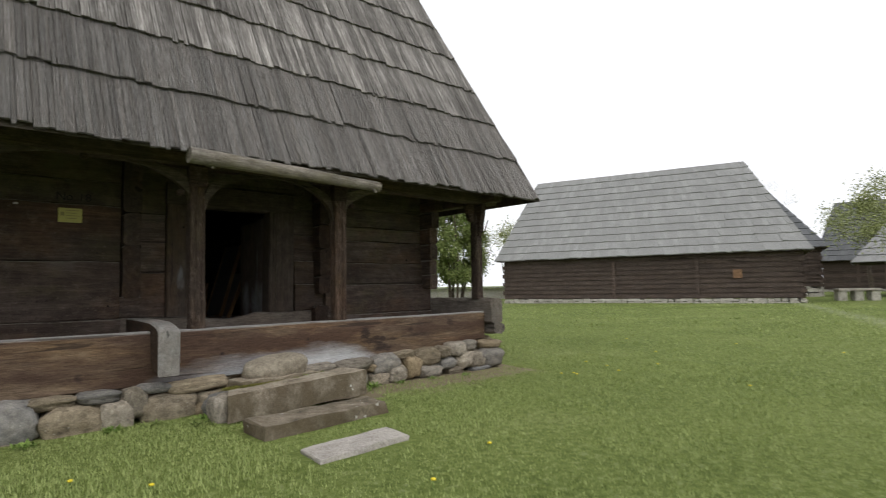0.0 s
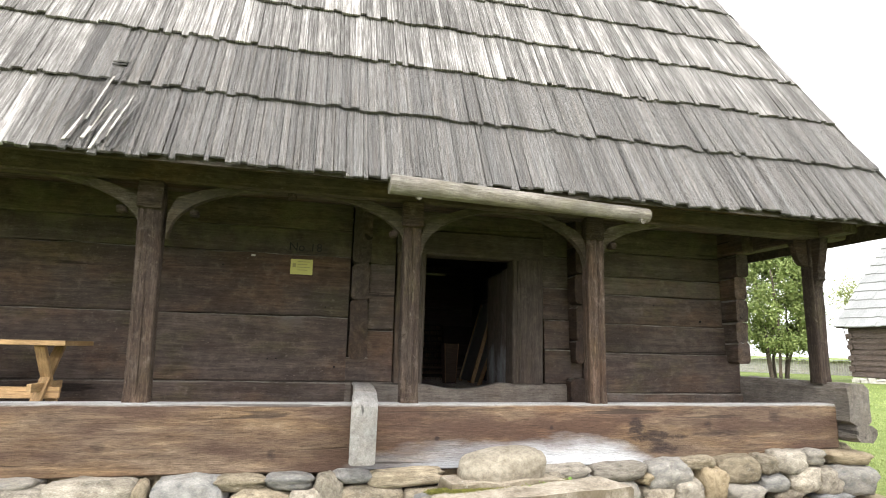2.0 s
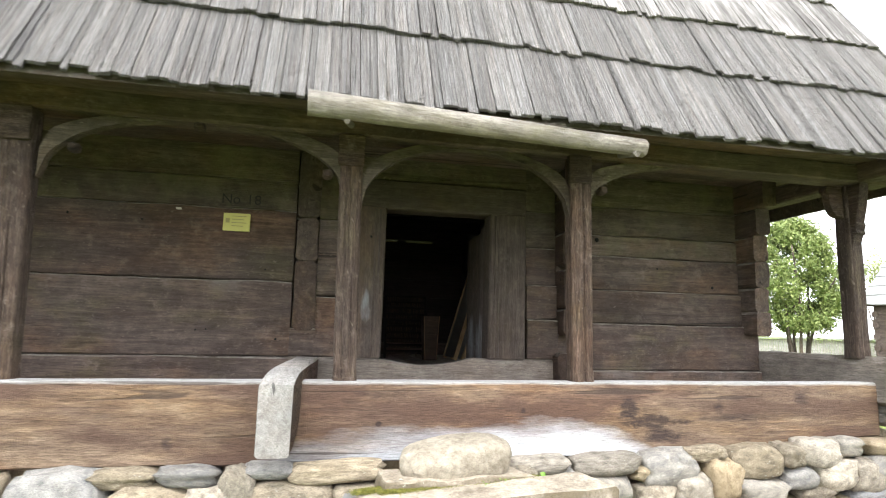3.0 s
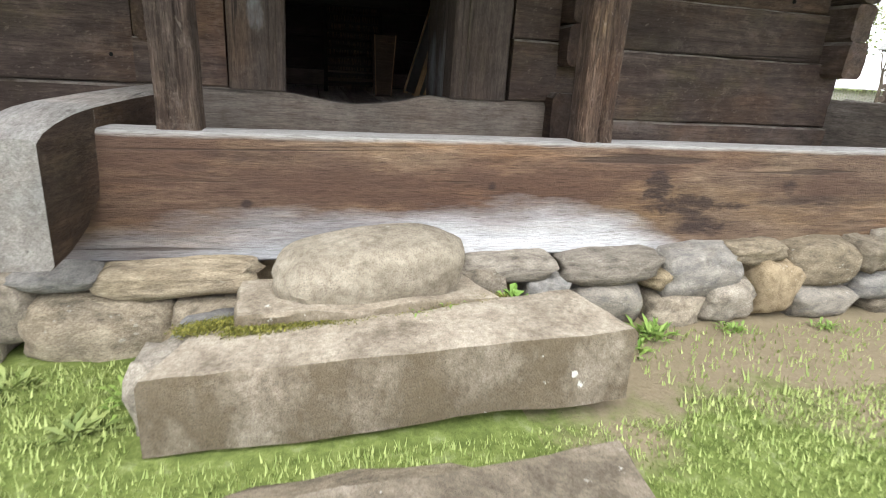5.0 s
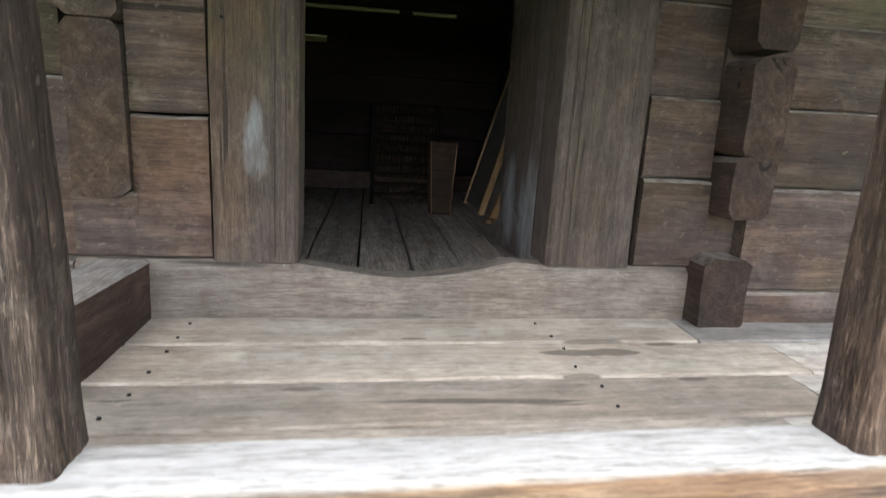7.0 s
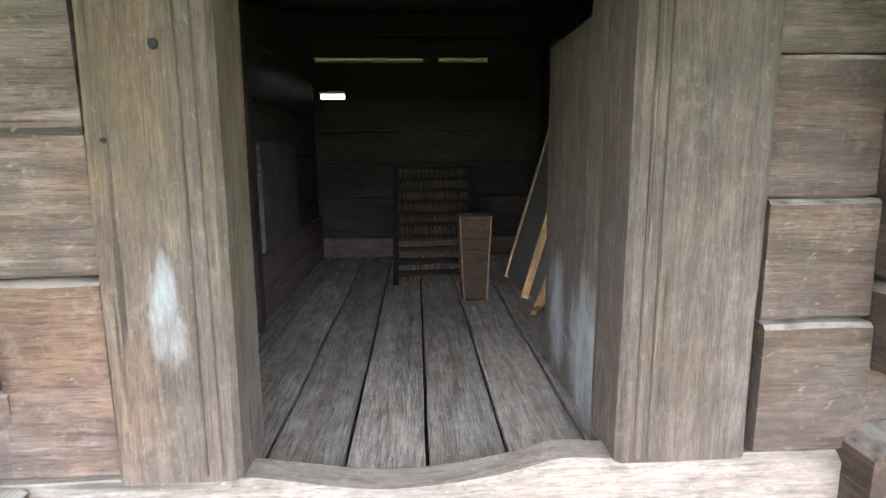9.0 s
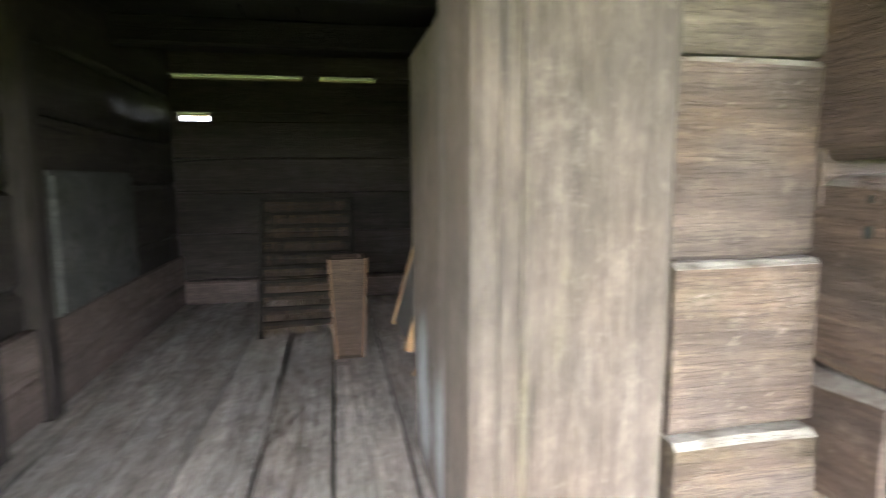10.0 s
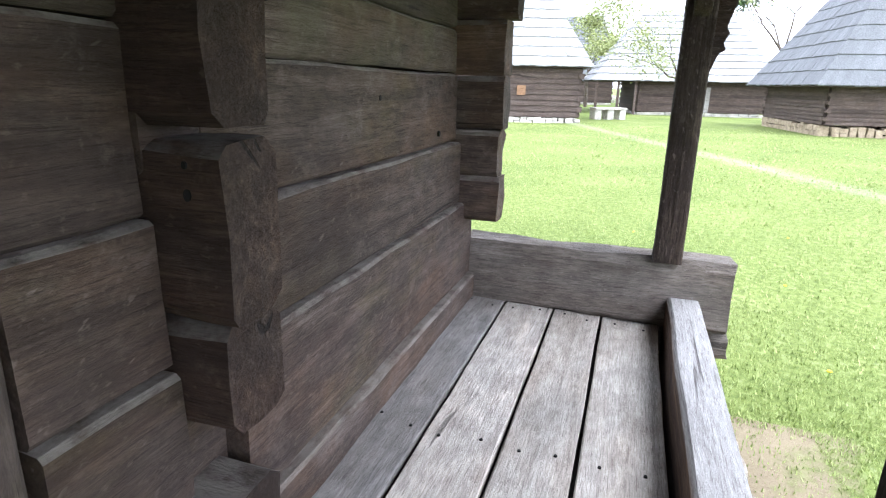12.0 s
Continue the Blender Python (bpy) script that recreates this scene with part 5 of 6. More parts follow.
# ---- far buildings ----
def barn(name, x, y, yaw, length, depth, wall_h, ridge_h, hip_l, hip_r, label, over=0.7, courses=10, rows_n=12, stone_h=0.35, eave_drop=0.35, porch=0.0, roof_mat=M_SHAKE_FAR, base_mat=M_FARSTONE):
    t = thing(name, (x, y, GROUND), label, "barn")
    base = pose(x, y, GROUND, 0, 0, yaw)
    r = random.Random(len(label))
    h = (wall_h - stone_h) / courses
    for side, (ox, oy, ln, rot) in (("front", (-length / 2, -depth / 2, length, 0)), ("back", (-length / 2, depth / 2, length, 0)), ("left", (-length / 2, -depth / 2, depth, 90)), ("right", (length / 2, -depth / 2, depth, 90))):
        side_m = base @ pose(ox, oy, 0, 0, 0, rot)
        w = part("wall", slab(0, ln, -0.09, 0.09, stone_h, wall_h), M_BARN, t, m=side_m)
        logs = []
        for ext in (0.0, 0.22):
            logs.append(boxes_mesh("log", [((-ext, -0.1 - out, dz * h), (ln + 2 * ext, 0, 0), (0, 0.2 + 2 * out, 0), (0, 0, hh * h - 0.004)) for dz, hh, out in ((0.0, 0.16, 0.0), (0.16, 0.68, 0.045), (0.84, 0.16, 0.0))]))
        for c in range(courses):
            link_mesh("log", logs[c % 2], M_BARN, w, side_m @ pose(0, 0, stone_h + c * h))
    stones = []
    for i in range(int(length / 0.42)):
        for k in range(2):
            w = r.uniform(0.3, 0.5)
            stones.append(((-length / 2 + i * 0.42, -depth / 2 - r.uniform(0.14, 0.24), -0.02 + k * stone_h * 0.5), (w * 1.02, 0, r.uniform(-0.03, 0.03)), (0, 0.5, 0), (r.uniform(-0.05, 0.05), 0, stone_h * 0.5 * r.uniform(0.7, 1.15))))
    stones += [((c[0][0], depth / 2 - 0.3 + (-depth / 2 - c[0][1]) * -0.0, c[0][2]), c[1], c[2], c[3]) for c in list(stones)]
    for sx in (-1, 1):
        for i in range(int(depth / 0.42)):
            for k in range(2):
                stones.append(((sx * length / 2 - 0.2, -depth / 2 + i * 0.42, -0.1 + k * stone_h * 0.5), (0.4, 0, 0), (0, r.uniform(0.3, 0.4), 0), (0, 0, stone_h * 0.5 * r.uniform(0.7, 1.15))))
    tagged(link_mesh("stone_base", boxes_mesh("stone_base", stones), base_mat, t, base), "pale rubble footing", kind="stuff")
    # roof: stepped rows of boards on four slopes
    ex0, ex1, ey = -length / 2 - over - porch, length / 2 + over, depth / 2 + over
    ez = wall_h - eave_drop
    items = []
    for q in range(rows_n):
        f0, f1 = q / rows_n, min(1.0, (q + 1.12) / rows_n)
        z0, z1 = ez + (ridge_h - ez) * f0 + 0.11, ez + (ridge_h - ez) * f1
        a0, b0 = ex0 + hip_l * f0, ex1 - hip_r * f0
        a1, b1 = ex0 + hip_l * f1, ex1 - hip_r * f1
        n = max(1, int((b0 - a0) / 0.34))
        for sgn in (-1, 1):
            for i in range(n):
                u0, u1 = i / n, (i + 1) / n
                j = r.uniform(-0.03, 0.03)
                p = Vector((a0 + (b0 - a0) * u0, sgn * ey * (1 - f0), z0 + j))
                top = Vector((a1 + (b1 - a1) * u0, sgn * ey * (1 - f1), z1))
                items.append((p, Vector(((b0 - a0) / n - 0.01, 0, 0)), top - p, Vector((0, -sgn * 0.03, -0.06))))
        m = max(1, int(2 * ey * (1 - f0) / 0.34))
        for sgn, s0, s1 in ((-1, a0, a1), (1, b0, b1)):
            for i in range(m):
                u0 = -1 + 2 * i / m
                p = Vector((s0, ey * (1 - f0) * u0, z0 + r.uniform(-0.03, 0.03)))
                top = Vector((s1, ey * (1 - f1) * u0, z1))
                items.append((p, Vector((0, 2 * ey * (1 - f0) / m - 0.01, 0)), top - p, Vector((-sgn * 0.03, 0, -0.06))))
    tagged(link_mesh("roof", boxes_mesh("roof", items), roof_mat, t, base), "silver-grey shake roof", kind="stuff")
    bm = bmesh.new()
    v = [bm.verts.new(c) for c in ((ex0 + 0.1, -ey + 0.1, ez), (ex1 - 0.1, -ey + 0.1, ez), (ex1 - 0.1, ey - 0.1, ez), (ex0 + 0.1, ey - 0.1, ez), (ex0 + hip_l, 0, ridge_h - 0.1), (ex1 - hip_r, 0, ridge_h - 0.1))]
    for f in ((0, 1, 5, 4), (1, 2, 5), (2, 3, 4, 5), (3, 0, 4), (3, 2, 1, 0)):
        bm.faces.new([v[i] for i in f])
    part("roof_boarding", bm, M_BARN, t, m=base, smooth=False)
    return t, base


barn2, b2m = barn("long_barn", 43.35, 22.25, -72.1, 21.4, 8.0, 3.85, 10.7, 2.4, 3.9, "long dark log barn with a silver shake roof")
for sx in (-1.6, 4.3):
    part("corner_post", slab(sx - 0.12, sx + 0.12, -4.22, -3.9, 0.3, 3.2), M_BARN, barn2, m=b2m)
part("shutter", slab(6.6, 7.15, -4.25, -4.14, 1.75, 2.35, 0.01), M_SHUTTER, barn2, "new pine board over a small window", m=b2m)
barn3, b3m = barn("log_house", 45.2, -6.9, 8, 9.0, 10.0, 2.95, 12.5, 4.8, 4.8, "log house with a tall grey hipped roof", 1.2, 11, 13, 0.6, 0.35, roof_mat=M_SHAKE_GREY, base_mat=M_STONE)
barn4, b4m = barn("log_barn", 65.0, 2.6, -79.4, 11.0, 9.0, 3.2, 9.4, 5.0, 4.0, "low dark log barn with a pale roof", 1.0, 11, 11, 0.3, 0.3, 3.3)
for lx in (-9.3, -7.4, -5.9):
    part("porch_post", slab(lx - 0.11, lx + 0.11, -5.2, -4.98, 0, 2.95, 0.02), M_BARN, barn4, "post of the open porch", m=b4m)
part("barn_door", slab(-2.0, 0.6, -4.74, -4.62, 0.3, 2.5, 0.01), M_GREYBEAM, barn4, "grey board door", m=b4m)
barn5, b5m = barn("far_house", 90, 16.0, -80, 9.0, 9.0, 4.2, 11.8, 2.4, 2.4, "far house with a tall grey roof", 1.0, 10, 12, 0.3, roof_mat=M_SHAKE_GREY)

barn6, b6m = barn("log_barn", 61.75, 21.9, -72.1, 14.0, 8.0, 4.8, 11.8, 4.0, 5.6, "dark log barn behind the long barn", 0.8, 11, 12, 0.9, roof_mat=M_SHAKE_GREY)
part("barn_door", slab(3.6, 5.6, -4.3, -4.14, 0.9, 3.9, 0.01), M_BARN, barn6, "dark board door", m=b6m)

stone_table = thing("stone_table", (49.2, 9.2, GROUND), "grey stone slab table on rubble legs", "table")
tm = pose(49.2, 9.2, GROUND, 0, 0, -55)
part("tabletop", slab(-1.35, 1.35, -0.5, 0.5, 0.72, 0.88, 0.03), M_PALE, stone_table, m=tm)
for lx in (-1.05, 0.0, 1.05):
    part("leg", slab(lx - 0.28, lx + 0.28, -0.4, 0.4, -0.1, 0.72, 0.04), M_FARSTONE, stone_table, m=tm)

# fence behind the shrubs, and a low stone wall far off
fence = thing("fence", (44, 47, GROUND), "grey weathered plank fence with a board capping", "fence")
fm, fl = along((36.0, 53.5, GROUND), (53.0, 38.0, GROUND))
frng = random.Random(3)
tagged(link_mesh("planks", boxes_mesh("planks", [((i * 0.2, 0, 0.0), (0.18, 0, 0), (0, 0.04, 0), (0, 0, 1.25 + frng.uniform(-0.05, 0.05))) for i in range(int(fl / 0.2))]), M_GREYBEAM, fence, fm), kind="stuff")
part("capping", slab(0, fl, -0.35, 0.35, 1.3, 1.36), M_SHAKE_FAR, fence, "pale board capping", m=fm)
far_wall = thing("stone_wall", (100, 20, GROUND), "low grey rubble wall at the lawn's edge", "wall")
wr = random.Random(9)
tagged(link_mesh("stones", boxes_mesh("stones", [((100 + wr.uniform(-0.2, 0.2), -30 + i * 0.55, -0.2 + k * 0.4), (0.6, 0, 0), (0, wr.uniform(0.4, 0.56), 0), (0, 0, 0.4 * wr.uniform(0.8, 1.1))) for i in range(150) for k in range(3)]), M_FARSTONE, far_wall), kind="stuff")


# ---- trees ----
def leaves_mesh(name, pts, size, seed):
    r = np.random.RandomState(seed)
    n = len(pts)
    a = r.normal(size=(n, 3))
    a /= np.linalg.norm(a, axis=1)[:, None]
    b = np.cross(a, r.normal(size=(n, 3)))
    b /= np.linalg.norm(b, axis=1)[:, None]
    s = size * r.uniform(0.6, 1.3, (n, 1))
    p = np.asarray(pts)
    v = np.stack([p - a * s, p + b * s * 0.5, p + a * s, p - b * s * 0.5], 1).reshape(-1, 3)
    data = bpy.data.meshes.new(name)
    data.from_pydata(v.tolist(), [], (np.arange(4 * n).reshape(-1, 4)).tolist())
    return data


def limb_mesh(segments):
    """Tapered limbs: (start, end, radius, radius)."""
    verts, faces = [], []
    for p, q, r0, r1 in segments:
        d = (q - p).normalized()
        u = d.orthogonal().normalized()
        w = d.cross(u)
        k = len(verts)
        for c, rad in ((p, r0), (q, r1)):
            for i in range(6):
                a = i * math.pi / 3
                verts.append(c + (u * math.cos(a) + w * math.sin(a)) * rad)
        for i in range(6):
            j = (i + 1) % 6
            faces.append((k + i, k + j, k + 6 + j, k + 6 + i))
        faces.append(tuple(k + 6 + i for i in range(6)))
    data = bpy.data.meshes.new("limbs")
    data.from_pydata([tuple(v) for v in verts], [], faces)
    for f in data.polygons:
        f.use_smooth = True
    return data


def grow(r, base, height, spread, levels, trunk):
    """Branch segments and the tips of the thinnest twigs."""
    segs, tips = [], []

    def go(p, d, length, rad, lev):
        steps = 3
        for s in range(steps):
            q = p + d * (length / steps)
            segs.append((p, q, rad, rad * 0.86))
            p, rad = q, rad * 0.86
            d = (d + Vector((r.gauss(0, 0.13), r.gauss(0, 0.13), r.gauss(0.03, 0.08)))).normalized()
            if lev <= 1:
                tips.append(p.copy())
        if lev == 0:
            return
        for _ in range(r.choice((2, 3, 3, 4)) if lev > 1 else 3):
            nd = (d + Vector((r.gauss(0, spread), r.gauss(0, spread), r.gauss(0.1, spread * 0.5)))).normalized()
            go(p, nd, length * r.uniform(0.6, 0.85), rad * 0.62, lev - 1)

    go(Vector(base), Vector((0, 0, 1)), height * 0.3, trunk, levels)
    return segs, tips


def tree(name, x, y, height, label, leaf, seed, spread=0.55, levels=5, per_tip=3, size=0.12, scatter=0.35):
    t = thing(name, (x, y, GROUND), label, "tree")
    r = random.Random(seed)
    segs, tips = grow(r, (x, y, GROUND - 0.1), height, spread, levels, height * 0.018)
    link_mesh("trunk", limb_mesh(segs), M_BARK, t)
    pts = [tuple(p + Vector((r.gauss(0, scatter), r.gauss(0, scatter), r.gauss(0, scatter)))) for p in tips for _ in range(per_tip)]
    tagged(link_mesh("crown", leaves_mesh("crown", pts, size, seed), leaf, t), kind="stuff")
    return t


def shrub_tree(x, y, height, width, low, label, seed, count=9000):
    t = thing("shrub_tree", (x, y, GROUND), label, "tree")
    r = random.Random(seed)
    clumps = []
    for i in range(6):
        a = i * 1.05 + r.uniform(-0.3, 0.3)
        segs = []
        p = Vector((x + 0.5 * math.cos(a), y + 0.5 * math.sin(a), GROUND - 0.1))
        d = Vector((0.12 * math.cos(a), 0.12 * math.sin(a), 1)).normalized()
        rad = 0.13
        for s in range(7):
            q = p + d * height * 0.12
            segs.append((p, q, rad, rad * 0.88))
            p, rad = q, rad * 0.88
            d = (d + Vector((r.gauss(0, 0.06), r.gauss(0, 0.06), 0))).normalized()
        link_mesh("trunk", limb_mesh(segs), M_BARK, t)
    for _ in range(150):
        a, h = r.uniform(0, 6.283), r.uniform(0, 1)
        prof = math.sin(math.pi * min(1, 0.18 + 0.8 * h)) ** 0.6
        rad = width / 2 * prof * math.sqrt(r.uniform(0.15, 1))
        clumps.append(((x + rad * math.cos(a), y + rad * math.sin(a), low + (height - low) * h), r.uniform(0.3, 0.65)))
    pts = []
    for _ in range(count):
        (cx, cy, cz), cr = clumps[r.randrange(len(clumps))]
        pts.append((cx + r.gauss(0, cr * 0.6), cy + r.gauss(0, cr * 0.6), cz + r.gauss(0, cr * 0.7)))
    tagged(link_mesh("crown", leaves_mesh("crown", pts, 0.12, seed), M_LEAF, t), kind="stuff")


shrub_tree(34.6, 35.6, 9.4, 5.4, 2.1, "many-stemmed green shrub tree with a dense crown", 4, 32000)
shrub_tree(30.6, 38.6, 7.6, 4.0, 1.8, "many-stemmed green shrub tree", 8, 22000)
tree("blossom_tree", 54.0, 4.3, 11.0, "spreading tree with sparse pale spring leaves", M_SPRING, 12, 0.8, 5, 5, 0.10, 0.45)
tree("bare_tree", 72.0, 25.5, 16.5, "nearly bare tree behind the barn", M_SPRING, 5, 0.45, 5, 1, 0.05, 0.2)
tree("spring_tree", 76, 13.2, 13.0, "tree in pale yellow-green spring leaf", M_SPRING, 7, 0.6, 5, 4, 0.16, 0.6)
tree("spring_tree", 72, 9.0, 9.0, "tree in pale yellow-green spring leaf", M_SPRING, 17, 0.7, 5, 4, 0.14, 0.5)
tree("spring_tree", 74, -4.0, 15.0, "tall tree in green spring leaf", M_SPRING, 9, 0.6, 5, 4, 0.16, 0.7)
tree("dark_tree", 84, -8.5, 22.0, "tall dark green tree behind the houses", M_DARKLEAF, 10, 0.5, 5, 9, 0.22, 0.9)
tree("blossom_tree", 47.5, 41.0, 9.5, "tree with white-green blossom behind the barn", M_SPRING, 14, 0.6, 5, 3, 0.12, 0.4)
tree("spring_tree", 40, 52, 9.0, "tree in pale spring leaf behind the fence", M_SPRING, 21, 0.6, 5, 4, 0.15, 0.5)

# ---- porch things ----
plaque = thing("wall_plaque", (1.23, WALL - 0.01, 2.34), "small yellow plate with lines of small print", "sign")
part("plate", slab(1.095, 1.365, WALL - 0.042, WALL - 0.006, 2.345, 2.535, 0.002), M_YELLOW, plaque)
part("print_block", slab(1.12, 1.16, WALL - 0.0445, WALL - 0.0415, 2.43, 2.48), M_PRINT, plaque, "dark printed mark")
for i in range(4):
    part("print_line", slab(1.18, 1.33 - 0.03 * (i % 2), WALL - 0.0445, WALL - 0.0415, 2.50 - 0.035 * i, 2.508 - 0.035 * i), M_PRINT, plaque, "line of small print")


def wall_text(letters, x, z, size):
    t = thing("house_number", (x, WALL - 0.02, z), "old house number painted dark on the log", "sign")
    for ch, dx in letters:
        cu = bpy.data.curves.new("letter", "FONT")
        cu.body, cu.size, cu.extrude = ch, size, 0.0015
        ob = new("temp", cu)
        data = bpy.data.meshes.new_from_object(ob)
        bpy.data.objects.remove(ob)
        data.materials.clear()
        link_mesh("letter", data, M_INK, t, pose(x + dx, WALL - 0.042, z, 90, 0, 0))


wall_text((("N", 0.0), ("o", 0.115), ("1", 0.255), ("8", 0.335)), 1.06, 2.64, 0.15)
white_tag = tagged(part("paper_tag", slab(0.62, 0.67, WALL - 0.035, WALL - 0.012, 2.545, 2.565, 0.001), M_PALE), "small white tag on the wall", "tag")

table = thing("trestle_table", (-1.85, 7.4, FLOOR), "pale new pine trestle table on the porch", "table")
for i in range(4):
    timber("top_board", (-2.9, 7.12 + i * 0.185, 1.44), (-0.86, 7.12 + i * 0.185, 1.44), 0.182, 0.045, M_PINE, table, rough=0.002, bevel=0.004)
for x in (-2.65, -1.12):
    for s in (-1, 1):
        timber("leg", (x, 7.4 + s * 0.30, FLOOR), (x, 7.4 - s * 0.24, 1.42), 0.09, 0.05, M_PINE, table, rough=0.002, bevel=0.004)
    timber("foot_rail", (x, 7.05, FLOOR + 0.30), (x, 7.75, FLOOR + 0.30), 0.04, 0.08, M_PINE, table, rough=0.002, bevel=0.004)
timber("stretcher", (-2.75, 7.38, FLOOR + 0.24), (-0.98, 7.38, FLOOR + 0.24), 0.035, 0.11, M_PINE, table, "low stretcher board", rough=0.002, bevel=0.004)

# knobs on the braces
for owner, x, z in ((post_a, 0.22, 2.70), (post_b, 2.16, 2.64), (post_a, 1.12, 2.955), (post_a, -0.42, 2.70), (post_c, 4.68, 2.68)):
    bm = boulder(3, 0.5, 0.1, 2)
    bm.transform(pose(x, 6.70, z) @ Matrix.Diagonal((0.085, 0.14, 0.085, 1)))
    part("peg", bm, M_POST, owner, "carved peg end")
# short saddle block on top of post a
for owner, x in ((post_a, -0.17), (post_b, 2.35), (post_c, 4.43)):
    part("saddle_block", slab(x - 0.11, x + 0.11, 6.60, 6.66, 2.72, 2.98, 0.008), M_POST, owner, "saddle block at the post head")

# ---- inside the entrance room ----
rack = thing("wicker_rack", (3.55, 11.7, INFLOOR), "blackened wicker rack with woven rows", "rack")
M_WICKER = wood("black_wicker", (0.006, 0.005, 0.0045), (0.016, 0.0125, 0.010), (0.06, 0.043, 0.028), 40, 0.7)
for x in (3.22, 3.93):
    timber("upright", (x, 11.55, INFLOOR), (x + 0.02, 11.95, 1.93), 0.05, 0.05, M_WICKER, rack, round_=True, sides=8, rough=0.004)
for i in range(10):
    z = INFLOOR + 0.10 + i * 0.105
    y = 11.55 + 0.4 * (z - INFLOOR) / 1.07
    timber("weave_band", (3.22, y, z), (3.94, y, z), 0.05, 0.06, M_WICKER, rack, round_=True, sides=8, rough=0.014, seg=22)
wrng = random.Random(2)
straws = []
for _ in range(420):
    z = INFLOOR + 0.1 + wrng.randrange(10) * 0.105
    y = 11.53 + 0.4 * (z - INFLOOR) / 1.07
    x = wrng.uniform(3.25, 3.9)
    straws.append(((x, y - 0.02, z), (0.005, 0, 0), (0, 0.004, 0), (wrng.uniform(-0.015, 0.015), wrng.uniform(-0.02, 0.0), -wrng.uniform(0.04, 0.085))))
M_STRAW = wood("straw", (0.035, 0.023, 0.013), (0.10, 0.068, 0.04), (0.20, 0.145, 0.085), 20, 0.3)
tagged(link_mesh("straw_fringe", boxes_mesh("straw_fringe", straws), M_STRAW, rack), "brown straw fringe", kind="stuff")

box = thing("grain_box", (3.88, 10.98, INFLOOR), "tall narrow wooden grain box with a light rim", "box")
M_BOX = wood("old_box_board", (0.03, 0.020, 0.014), (0.085, 0.058, 0.040), (0.17, 0.125, 0.085), 20, 0.5)
bx = bmesh.new()
w0, w1 = 0.10, 0.135
pts = []
for z, w in ((INFLOOR, w0), (1.56, w1)):
    pts.append([bx.verts.new((3.88 + sx * w, 11.0 + sy * w, z)) for sx, sy in ((-1, -1), (1, -1), (1, 1), (-1, 1))])
for i in range(4):
    bx.faces.new((pts[0][i], pts[0][(i + 1) % 4], pts[1][(i + 1) % 4], pts[1][i]))
bx.faces.new(pts[0][::-1])
inner = [bx.verts.new((3.88 + sx * 0.11, 11.0 + sy * 0.11, 1.56)) for sx, sy in ((-1, -1), (1, -1), (1, 1), (-1, 1))]
low = [bx.verts.new((3.88 + sx * 0.09, 11.0 + sy * 0.09, 1.2)) for sx, sy in ((-1, -1), (1, -1), (1, 1), (-1, 1))]
for i in range(4):
    j = (i + 1) % 4
    bx.faces.new((pts[1][i], pts[1][j], inner[j], inner[i]))
    bx.faces.new((inner[i], inner[j], low[j], low[i]))
bx.faces.new(low)
bmesh.ops.recalc_face_normals(bx, faces=bx.faces[:])
part("body", bx, M_BOX, box, smooth=False)
for sx in (-1, 1):
    timber("corner_strip", (3.88 + sx * 0.092, 10.898, INFLOOR + 0.01), (3.88 + sx * 0.125, 10.862, 1.565), 0.012, 0.02, M_SHUTTER, box, "paler worn edge strip", rough=0.002, bevel=0.003)

M_PANEL = plain("dark_fibreboard", (0.14, 0.13, 0.115), 0.8, 5, 0.3)


def leaning_panel(y0, y1, xb, xt, zt, label):
    t = thing("leaning_board", (xb, (y0 + y1) / 2, INFLOOR), label, "board")
    m, ln = along((xb, (y0 + y1) / 2, INFLOOR + 0.01), (xt, (y0 + y1) / 2, zt))
    half = (y1 - y0) / 2
    part("panel", slab(0.03, ln, -0.012, 0.012, -half, half), M_PANEL, t, "dark grey sheet of the panel", m=m)
    part("batten", slab(-0.0, ln, -0.03, 0.03, -half - 0.02, -half + 0.03, 0.003), M_PINE, t, "fresh pine batten", m=m)
    part("batten", slab(-0.0, ln, -0.03, 0.03, half - 0.03, half + 0.02, 0.003), M_PINE, t, "fresh pine batten", m=m)
    return t


leaning_panel(10.95, 11.75, 4.29, 4.72, 2.35, "grey display panel with pine battens leaning on the wall")
leaning_panel(10.62, 11.3, 4.33, 4.66, 1.75, "smaller panel with pine battens leaning on the wall")
lath = tagged(timber("lath", (4.26, 10.45, INFLOOR + 0.02), (4.40, 10.75, INFLOOR + 0.02), 0.04, 0.03, M_PINE, rough=0.001, bevel=0.003), "short pine lath lying on the floor", "lath")
# dark inner door frame and worn pale wall patch
inner_frame = tagged(thing("inner_door_frame", (2.28, 9.9, INFLOOR), "dark timber frame of an inner doorway", "door frame"), kind="structure")
for y in (9.75, 10.3):
    timber("frame_post", (2.27, y, INFLOOR), (2.27, y, 3.1), 0.14, 0.16, M_INSIDE, inner_frame, bevel=0.02)
M_PATCH = wood("worn_limewash", (0.030, 0.031, 0.029), (0.092, 0.094, 0.088), (0.17, 0.174, 0.163), 9, 0.4, stain=0.4)
patch = tagged(part("plaster_patch", slab(2.23, 2.338, 10.45, 11.75, 1.34, 2.15, 0.03), M_PATCH), "worn grey limewash patch on the inner wall", "plaster", kind="structure")
for z0, z1 in ((0.87, 1.10), (1.104, 1.35)):
    timber("skirting_board", (2.27, 9.85, (z0 + z1) / 2), (2.345, 12.95, (z0 + z1) / 2), 0.05, z1 - z0, M_BARN, wall_inner_left, "red-brown board along the foot of the wall", bevel=0.006, rough=0.004)
